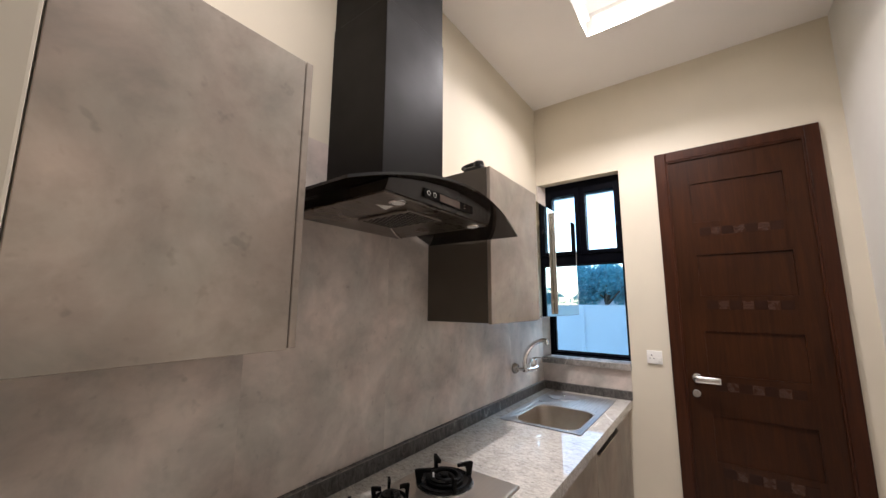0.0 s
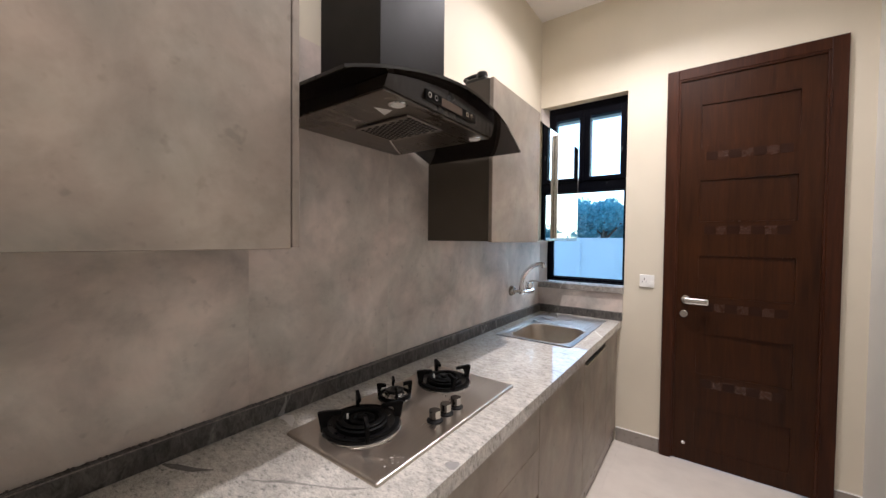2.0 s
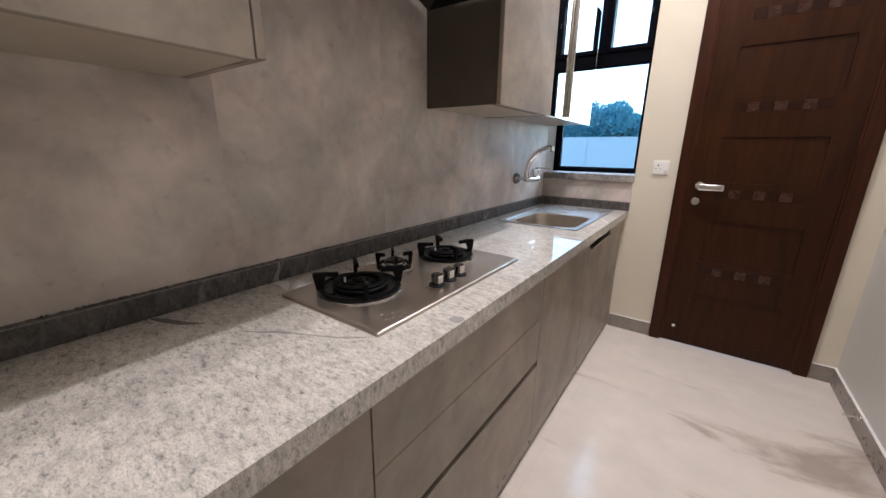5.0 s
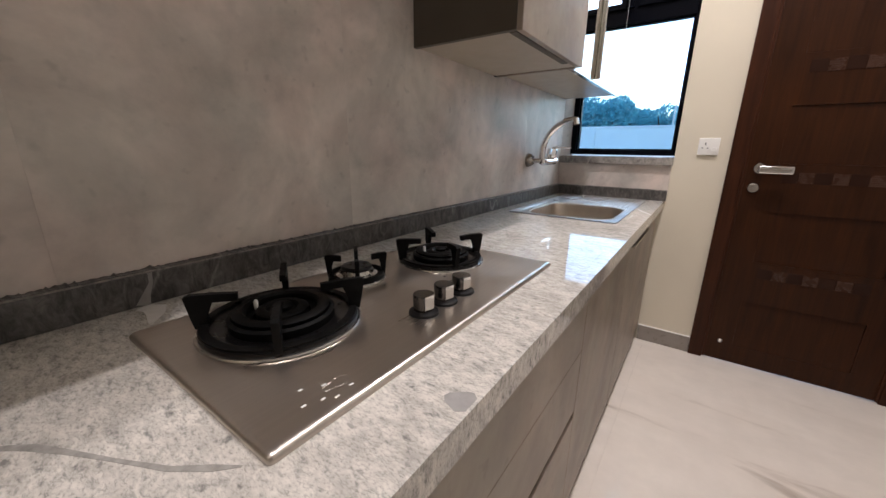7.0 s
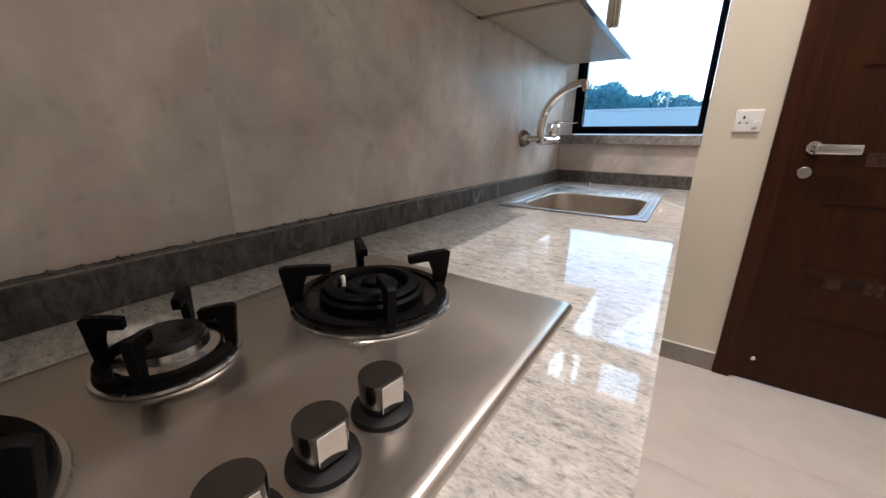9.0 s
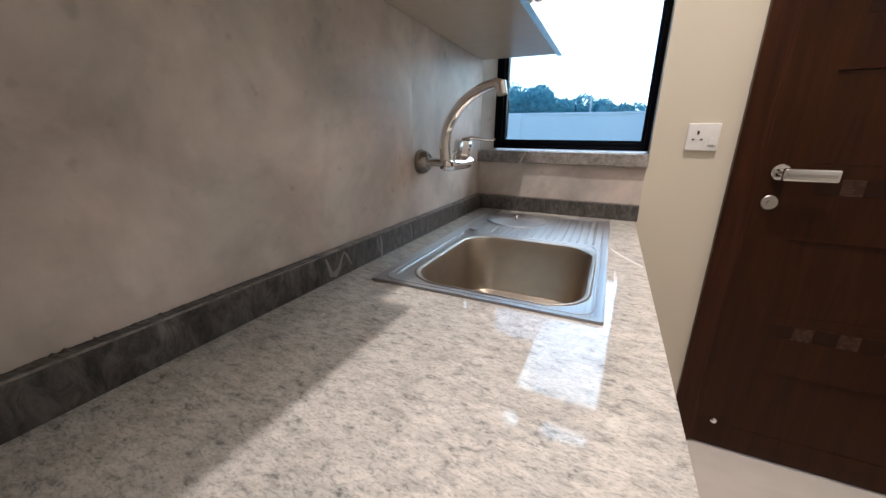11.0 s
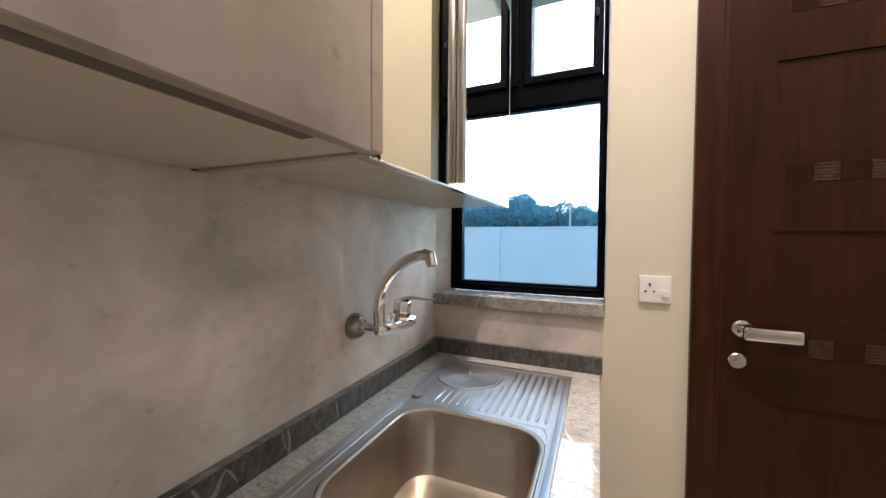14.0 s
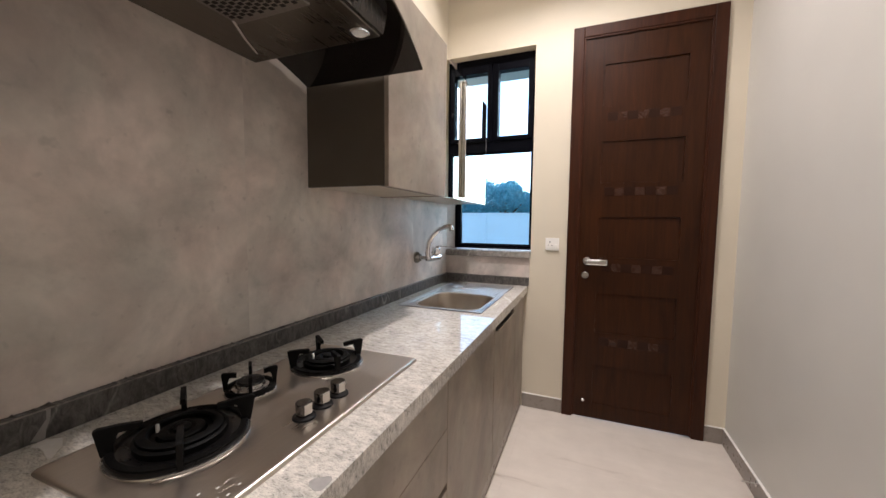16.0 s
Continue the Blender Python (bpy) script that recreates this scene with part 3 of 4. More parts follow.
def build_socket():
    t = thing("wall_socket", (-0.538, NY, 1.165), "white plastic switched power socket on the cream end wall", "wall socket")
    y = NY
    plate = part("plate", boxes((-0.585, -0.492, y - 0.010, y - 0.0005, 1.163, 1.252), bevel=0.003, seg=3), WHITE_PLASTIC, t, smooth=True)
    for x, z, w, h in ((-0.554, 1.222, 0.006, 0.012), (-0.566, 1.200, 0.007, 0.005), (-0.542, 1.200, 0.007, 0.005)):
        part("slot", boxes((x - w / 2, x + w / 2, y - 0.0115, y - 0.009, z - h / 2, z + h / 2), bevel=0.0006, seg=1), BLACK_PLASTIC, plate)
    part("rocker", boxes((-0.522, -0.502, y - 0.0145, y - 0.009, 1.182, 1.206), bevel=0.002), WHITE_PLASTIC, plate)


build_socket()


def build_doorstop():
    t = thing("door_stop", (EX - 0.012, 3.50, 0.07), "small chrome door stop fixed to the skirting", "door stop")
    z = 0.083
    part("base", lathe(bmesh.new(), [(0, 0), (0.013, 0), (0.013, 0.006), (0.006, 0.010), (0, 0.010)], 16, pose(EX - 0.013, 3.50, z, 0, -90, 0)), CHROME, t, smooth=True)
    part("rod", tube(bmesh.new(), [(EX - 0.02, 3.50, z), (EX - 0.075, 3.50, z)], 0.0045, 10), CHROME, t, smooth=True)


build_doorstop()

# ---- worktop, upstand and base cabinets ----
CY0 = 1.081


def build_worktop():
    ys = [CY0, 3.085, 3.520, NY - 0.001]
    xs = [WX + 0.001, -1.200, -0.806, -0.700]
    bm = plate_with_hole(bmesh.new(), xs, ys, 0.852, 0.900, [(1, 1)])
    es = [e for e in bm.edges if len(e.link_faces) == 2 and e.calc_face_angle(0) > 1 and all(abs(v.co.x + 0.700) < 1e-4 for v in e.verts)]
    bmesh.ops.bevel(bm, geom=es, offset=0.004, segments=3, profile=0.5, affect="EDGES")
    part("worktop", bm, GRANITE, None, "pale grey polished granite worktop over the base cabinets", category="worktop")
    bm = bmesh.new()
    c = [(-0.7042, 1.812), (-0.7042, 1.838), (-0.712, 1.845), (-0.721, 1.842), (-0.729, 1.834), (-0.736, 1.829), (-0.739, 1.821), (-0.733, 1.812), (-0.724, 1.809), (-0.714, 1.805)]
    skin(bm, [[(x, y, 0.8995) for x, y in c], [(x, y, 0.9003) for x, y in c]], True, True)
    part("inclusion", bm, plain("grey_stone_inclusion", (0.33, 0.315, 0.30), 0.08, wear=0.1, scale=60), bpy.data.objects["worktop"], "dark grey fleck in the stone")
    top = bpy.data.objects["worktop"]
    dark_vein = plain("dark_stone_vein", (0.31, 0.295, 0.27), 0.06, wear=0.25, scale=70)
    pale_vein = plain("pale_stone_vein", (0.74, 0.72, 0.69), 0.06, wear=0.06, scale=60)
    part("vein", ribbon([(-1.085, 1.478), (-1.040, 1.503), (-1.014, 1.524), (-0.979, 1.543), (-0.932, 1.566), (-0.880, 1.592), (-0.850, 1.615), (-0.830, 1.632)],
                        [0.001, 0.003, 0.0045, 0.003, 0.002, 0.003, 0.004, 0.001], 0.9), dark_vein, top, "thin dark vein in the stone")
    part("vein", ribbon([(-1.315, 1.379), (-1.281, 1.393), (-1.223, 1.418), (-1.186, 1.447)], [0.003, 0.009, 0.008, 0.001], 0.9),
         plain("charcoal_stone_streak", (0.16, 0.15, 0.14), 0.06, wear=0.2, scale=70), top, "charcoal streak in the stone")
    part("vein", ribbon([(-0.780, 3.56), (-0.768, 3.525), (-0.741, 3.470), (-0.712, 3.428), (-0.7046, 3.41)], [0.001, 0.004, 0.005, 0.004, 0.002], 0.9), pale_vein, top, "pale vein in the stone")
    part("vein", ribbon([(-0.768, 3.36), (-0.766, 3.30), (-0.767, 3.24)], [0.001, 0.004, 0.001], 0.9), pale_vein, top, "pale vein in the stone")
    part("patch", ribbon([(-1.312, 1.695), (-1.290, 1.708), (-1.262, 1.700), (-1.226, 1.682)], [0.012, 0.018, 0.013, 0.003], 0.9), pale_vein, top, "whitish patch in the stone")
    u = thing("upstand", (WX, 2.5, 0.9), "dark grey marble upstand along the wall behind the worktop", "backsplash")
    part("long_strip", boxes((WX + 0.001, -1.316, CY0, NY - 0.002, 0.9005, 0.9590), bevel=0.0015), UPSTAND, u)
    part("cut_edge", boxes((WX + 0.001, -1.3165, CY0, NY - 0.022, 0.9592, 0.9622), bevel=0.001), LIT_CUT_EDGE, u)
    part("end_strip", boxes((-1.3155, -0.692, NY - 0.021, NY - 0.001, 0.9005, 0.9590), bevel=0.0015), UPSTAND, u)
    white = plain("white_marble_vein", (0.235, 0.222, 0.208), 0.34, wear=0.12, scale=50)
    for pts, ws in (([(1.717, 0.9588), (1.716, 0.940), (1.706, 0.920), (1.699, 0.901)], [0.0035, 0.003, 0.006, 0.011]),
                    ([(3.000, 0.953), (3.008, 0.935), (3.014, 0.915), (3.027, 0.912), (3.040, 0.922), (3.049, 0.940), (3.058, 0.953), (3.067, 0.943), (3.082, 0.916)], [0.002, 0.003, 0.006, 0.008, 0.005, 0.003, 0.002, 0.003, 0.001]), ([(3.198, 0.9588), (3.204, 0.935), (3.203, 0.902)], [0.0015, 0.0035, 0.003]),
                    ([(3.352, 0.9575), (3.358, 0.93), (3.362, 0.905)], [0.001, 0.003, 0.001])):
        bm = ribbon(pts, ws, 0.0)
        bmesh.ops.transform(bm, matrix=Matrix(((0, 0, 1, -1.316), (1, 0, 0, 0), (0, 1, 0, 0), (0, 0, 0, 1))), verts=bm.verts)
        part("vein", bm, white, u, "white vein in the dark marble")
    # broken arris and dark adhesive smeared unevenly over the cut edge
    rnd = random.Random(5)
    loops = []
    y, h, d = CY0 + 0.002, 0.0, 0.0
    while y < 3.0:
        fade = min(1.0, (3.0 - y) / 0.5)
        h += (rnd.uniform(-0.2, 1.0) * 0.0032 * fade - h) * 0.55
        top_z = 0.9628 + max(0.0, h) + (0.0028 * fade if rnd.random() < 0.12 else 0.0)
        loops.append([(-1.3342, y, 0.9560), (-1.3342, y, top_z), (-1.3322, y, top_z - 0.0008), (-1.3205 + rnd.uniform(0, 0.002), y, 0.9630), (-1.3157, y, 0.9582 - rnd.uniform(0, 0.004) * fade), (-1.3157, y, 0.9520)])
        y += rnd.uniform(0.0018, 0.0045)
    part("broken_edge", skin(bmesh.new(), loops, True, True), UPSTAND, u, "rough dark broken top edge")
    part("cut_edge", boxes((WX + 0.001, -0.6925, NY - 0.0205, NY - 0.001, 0.9592, 0.9622), bevel=0.001), LIT_CUT_EDGE, u)


build_worktop()


def base_cabinet(y0, y1, fronts, label, notch=None, top=0.835):
    t = thing("base_cabinet", (-1.03, (y0 + y1) / 2, 0.0), label, "kitchen cabinet", "base cabinets in the row under the worktop")
    part("body", boxes((WX + 0.003, -0.745, y0 + 0.001, y1 - 0.001, 0.092, top)), BLACK_GAP, t)
    part("plinth", boxes((-0.765, -0.735, y0 + 0.0005, y1 - 0.0005, 0.0, 0.090)), SKIRT, t)
    for a, b, z0, z1, kind_ in fronts:
        bm = bmesh.new()
        cut = notch and kind_ == "door" and notch[0] < b and notch[1] > a
        if cut:
            na, nb = notch
            na, nb = max(na, a), min(nb, b)
            plate_with_hole(bm, [a, na, nb, b], [z0, z1 - 0.034, z1], 0, 0.018, [(1, 1)])
            bmesh.ops.transform(bm, matrix=Matrix(((0, 0, 1, -0.742), (1, 0, 0, 0), (0, 1, 0, 0), (0, 0, 0, 1))), verts=bm.verts)
        else:
            box(bm, -0.742, -0.724, a, b, z0, z1, bevel=0.0012, seg=1)
        fr = part(kind_, bm, LAMINATE, t)
        if cut:
            part("grip_profile", boxes((-0.736, -0.712, na + 0.002, nb - 0.002, z1 - 0.034, z1 - 0.027), bevel=0.001), HANDLE_STEEL, fr, "satin metal grip profile")
    return t


def build_base_cabinets():
    g = 0.0018
    base_cabinet(CY0, 1.540, [(CY0 + g, 1.540 - g, 0.094, 0.833, "door")], "grey concrete-look base cabinet with one plain door")
    base_cabinet(1.540, 2.450, [(1.540 + g, 2.450 - g, 0.094, 0.440, "drawer_front"), (1.540 + g, 2.450 - g, 0.466, 0.660 - g, "drawer_front"),
                                (1.540 + g, 2.450 - g, 0.660, 0.833, "drawer_front")], "grey concrete-look base cabinet with wide drawers under the hob")
    base_cabinet(2.450, 3.100, [(2.450 + g, 3.100 - g, 0.094, 0.833, "door")], "grey concrete-look base cabinet with a plain door")
    base_cabinet(3.100, NY - 0.014, [(3.100 + g, 3.66 - g, 0.094, 0.833, "door"), (3.66 + g, NY - 0.016, 0.094, 0.833, "door")],
                 "grey concrete-look sink cabinet with a metal grip at the top", (3.12, 3.60), 0.69)


build_base_cabinets()

# ---- wall cabinets ----


def build_wall_cabinets():
    yl0, yl1 = CY0, 1.556
    fx = -0.984
    t = thing("wall_cabinet", (-1.17, 1.33, 1.462), "grey concrete-look wall cabinet beside the cooker hood", "kitchen cabinet", "wall cabinets")
    part("body", boxes((WX + 0.011, fx - 0.022, yl0 + 0.002, yl1 - 0.018, 1.464, 2.185)), MELAMINE, t)
    part("side_panel", boxes((WX + 0.011, fx, yl1 - 0.0175, yl1, 1.462, 2.188), bevel=0.001, seg=1), LAMINATE, t)
    part("door", boxes((fx - 0.018, fx, yl0 + 0.012, yl1 - 0.0215, 1.458, 2.186), bevel=0.0015, seg=1), LAMINATE, t)
    part("filler", boxes((fx - 0.018, fx - 0.002, yl0 + 0.0005, yl0 + 0.008, 1.462, 2.186)), LAMINATE, t)

    y0, y1 = 2.484, 3.040
    z0, z1 = 1.480, 2.205
    fx = -0.972
    t = thing("wall_cabinet", (-1.17, (y0 + y1) / 2, z0), "grey concrete-look wall cabinet beyond the hood, its side coloured as in shade", "kitchen cabinet", "wall cabinets")
    part("side_panel", boxes((WX + 0.011, fx - 0.019, y0, y0 + 0.018, z0, z1), bevel=0.001, seg=1), SHADED_BOARD, t)
    part("body", boxes((WX + 0.016, fx - 0.024, y0 + 0.0185, y1 - 0.020, z0 + 0.002, z1 - 0.001)), MELAMINE, t)
    part("side_edge", boxes((WX + 0.022, fx - 0.022, y1 - 0.0195, y1 - 0.001, z0 - 0.002, z1 - 0.001), bevel=0.001, seg=1), LAMINATE, t)
    part("fixing", boxes((WX + 0.011, WX + 0.0215, y1 - 0.024, y1 - 0.002, z0 - 0.001, z0 + 0.03)), BLACK_PLASTIC, t)
    part("door", boxes((fx - 0.018, fx, y0 + 0.001, y1 - 0.030, z0 - 0.004, z1), bevel=0.0015, seg=1), LAMINATE, t)
    part("edge_strip", boxes((fx - 0.020, fx - 0.001, y1 - 0.027, y1 - 0.002, z0, z1), bevel=0.001, seg=1), LAMINATE, t)
    # flat dark strip drawn in place of the shaded grip recess
    part("dark_grip_strip", boxes((fx - 0.046, fx - 0.0245, y0 + 0.02, y1 - 0.10, z0 - 0.001, z0 + 0.0015)), SHADED_BOARD, t)

    y0, y1 = 3.043, 3.968
    z0 = 1.492
    t = thing("wall_cabinet", (-1.18, (y0 + y1) / 2, z0), "wall cabinet with a mirrored door and bar handle beside the window", "kitchen cabinet", "wall cabinets")
    part("body", boxes((WX + 0.015, -1.042, y0, y1 - 0.001, z0, z1 - 0.001), bevel=0.001, seg=1), MELAMINE, t)
    d = part("door", boxes((-1.040, -1.024, y0 + 0.002, y1, z0 - 0.002, z1), bevel=0.0008, seg=1), MIRROR, t, "mirrored glass door")
    part("edge_trim", boxes((-1.0405, -1.0225, y0 + 0.002, y1 + 0.001, z0 - 0.006, z0 - 0.0025)), HANDLE_STEEL, d)
    part("glass_edge", boxes((-1.0405, -1.0235, y1 + 0.0002, y1 + 0.0022, z0 - 0.002, z1)), WHITE_PLASTIC, d)
    hy = 3.435
    part("handle", boxes((-1.0238, -1.0015, hy - 0.008, hy + 0.008, z0 + 0.008, z1 - 0.02), bevel=0.0075, seg=4), HANDLE_STEEL, t, "long satin metal bar handle", smooth=True)

    # small black clip left on top of the cabinet
    zc = 2.205
    t = thing("cable_clip", (-1.07, 2.53, zc), "small black plastic clamp lying on top of the wall cabinet", "clamp")
    part("jaw", boxes((-1.135, -1.025, 2.505, 2.555, zc, zc + 0.030), bevel=0.011, seg=3), BLACK_PLASTIC, t, smooth=True)
    part("knob", lathe(bmesh.new(), [(0, 0), (0.022, 0.0), (0.027, 0.010), (0.022, 0.026), (0.012, 0.031), (0, 0.031)], 14, pose(-1.055, 2.528, zc + 0.028, 20, 10, 0)), BLACK_PLASTIC, t, smooth=True)
    part("strap", tube(bmesh.new(), smooth_path([(-1.11, 2.52, zc + 0.020), (-1.15, 2.53, zc + 0.040), (-1.11, 2.545, zc + 0.056), (-1.05, 2.535, zc + 0.048)], 6), 0.010, 10), BLACK_PLASTIC, t, smooth=True)


build_wall_cabinets()

# ---- cooker hood ----


def build_hood():
    yc = 2.020
    t = thing("cooker_hood", (-1.1, yc, 1.86), "black cooker hood with a curved glass canopy and tall chimney", "cooker hood")
    ch = part("chimney", boxes((WX + 0.012, -1.030, 1.858, 2.195, 1.955, 2.66), bevel=0.003), HOOD_BLACK, t)
    part("upper_sleeve", boxes((WX + 0.012, -1.033, 1.861, 2.192, 2.655, CEIL - 0.0015), bevel=0.003), HOOD_BLACK, ch)
    # canopy: arched glass, 0.9 m wide, bowed front edge
    half = 0.452
    n, mm = 40, 6
    bm = bmesh.new()
    grid = {}
    for i in range(n + 1):
        u = -1 + 2 * i / n
        arch = 1.951 - 0.088 * abs(u) ** 1.9
        front = -0.795 - 0.040 * u * u
        for j in range(mm + 1):
            w = j / mm
            x = -1.318 + (front + 1.318) * w
            zz = arch - 0.004 * w
            for k in (0, 1):
                grid[i, j, k] = bm.verts.new((x, yc + half * u, zz - 0.008 * k))
    for i in range(n):
        for j in range(mm):
            bm.faces.new((grid[i, j, 0], grid[i + 1, j, 0], grid[i + 1, j + 1, 0], grid[i, j + 1, 0]))
            bm.faces.new((grid[i, j, 1], grid[i, j + 1, 1], grid[i + 1, j + 1, 1], grid[i + 1, j, 1]))
        for j in (0, mm):
            bm.faces.new((grid[i, j, 0], grid[i, j, 1], grid[i + 1, j, 1], grid[i + 1, j, 0]))
    for i in (0, n):
        for j in range(mm):
            bm.faces.new((grid[i, j, 0], grid[i, j + 1, 0], grid[i, j + 1, 1], grid[i, j, 1]))
    part("canopy", bm, HOOD_GLASS, t, "curved black glass canopy", smooth=True)
    # body under the glass, following the arch
    xf, xb = -0.845, WX + 0.012
    ya, yb = yc - 0.312, yc + 0.238
    lo = 1.866
    bm = bmesh.new()
    m2 = 20
    rows = []
    for i in range(m2 + 1):
        y = ya + (yb - ya) * i / m2
        u = (y - yc) / half
        top = 1.951 - 0.088 * abs(u) ** 1.9 - 0.0135
        rows.append([bm.verts.new((xb, y, top)), bm.verts.new((xf, y, top)), bm.verts.new((xf - 0.012, y, lo)), bm.verts.new((xb, y, lo))])
    for a, b in zip(rows, rows[1:]):
        for k in range(4):
            bm.faces.new((a[k], b[k], b[(k + 1) % 4], a[(k + 1) % 4]))
    bm.faces.new(rows[0])
    bm.faces.new(rows[-1][::-1])
    body = part("body", bm, HOOD_BODY, t)
    # small white paper tag beside the near lamp
    tag = [(-0.974, 1.783), (-0.996, 1.846), (-0.948, 1.830)]
    part("paper_tag", skin(bmesh.new(), [[(x, y, lo - 0.0075) for x, y in tag], [(x, y, lo - 0.0066) for x, y in tag]], True, True), PAPER, t, "small white paper tag")
    part("base_plate", boxes((xb, xf - 0.020, ya + 0.004, yb - 0.004, lo - 0.006, lo - 0.0005), bevel=0.002), HOOD_UNDER, t, "dark brushed metal underside")
    # filter cartridge with punched slots
    fa, fb, fx0, fx1 = yc - 0.140, yc + 0.040, -1.17, -0.935
    fl = part("filter", boxes((fx0, fx1, fa, fb, lo - 0.013, lo - 0.0065), bevel=0.002), FILTER_STEEL, t, "perforated grease filter")
    bm = bmesh.new()
    for r in range(13):
        for c in range(16):
            x = fx0 + 0.018 + r * 0.0175
            y = fa + 0.018 + c * 0.0163 + (0.008 if r % 2 else 0)
            if y < fb - 0.016:
                box(bm, x - 0.0062, x + 0.0062, y - 0.0048, y + 0.0048, lo - 0.0142, lo - 0.0128)
    part("perforation", bm, BLACK_GAP, fl, kind="stuff")
    part("catch", tube(bmesh.new(), [(-1.165, yc + 0.02, lo - 0.010), (-1.19, yc + 0.075, lo - 0.026), (-1.225, yc + 0.145, lo - 0.030)], 0.005, 8, flat=0.5), CHROME, fl, "bright metal filter catch", smooth=True)
    for y in (yc - 0.218, yc + 0.19):
        lamp = part("lamp_ring", lathe(bmesh.new(), [(0, 0), (0.027, 0), (0.027, 0.004), (0.022, 0.006), (0.0205, 0.003)], 28, pose(-0.900, y, lo - 0.0062, 180, 0, 0)), CHROME, t, smooth=True)
        part("lens", lathe(bmesh.new(), [(0, 0.001), (0.0205, 0.001), (0.0205, 0.0045), (0, 0.0055)], 28, pose(-0.900, y, lo - 0.0064, 180, 0, 0)), LAMP_LENS, lamp, smooth=True)
    # controls on the front
    pz = 1.893
    pc = yc - 0.034
    panel = part("control_panel", boxes((xf - 0.004, xf + 0.0008, pc - 0.13, pc + 0.14, pz - 0.014, pz + 0.014), bevel=0.001), HOOD_BLACK, t)
    part("display", boxes((xf + 0.0004, xf + 0.0025, pc - 0.055, pc + 0.055, pz - 0.012, pz + 0.012), bevel=0.0008, seg=1), plain("brown_display", (0.22, 0.16, 0.13), 0.2), panel)
    for dy in (-0.115, -0.085, 0.082, 0.108):
        part("button", lathe(bmesh.new(), [(0.0055, 0), (0.0078, 0), (0.0078, 0.004), (0.0055, 0.004)], 18, pose(xf + 0.0005, pc + dy, pz, 0, 90, 0)), CHROME, panel, smooth=True)


build_hood()

# ---- hob ----


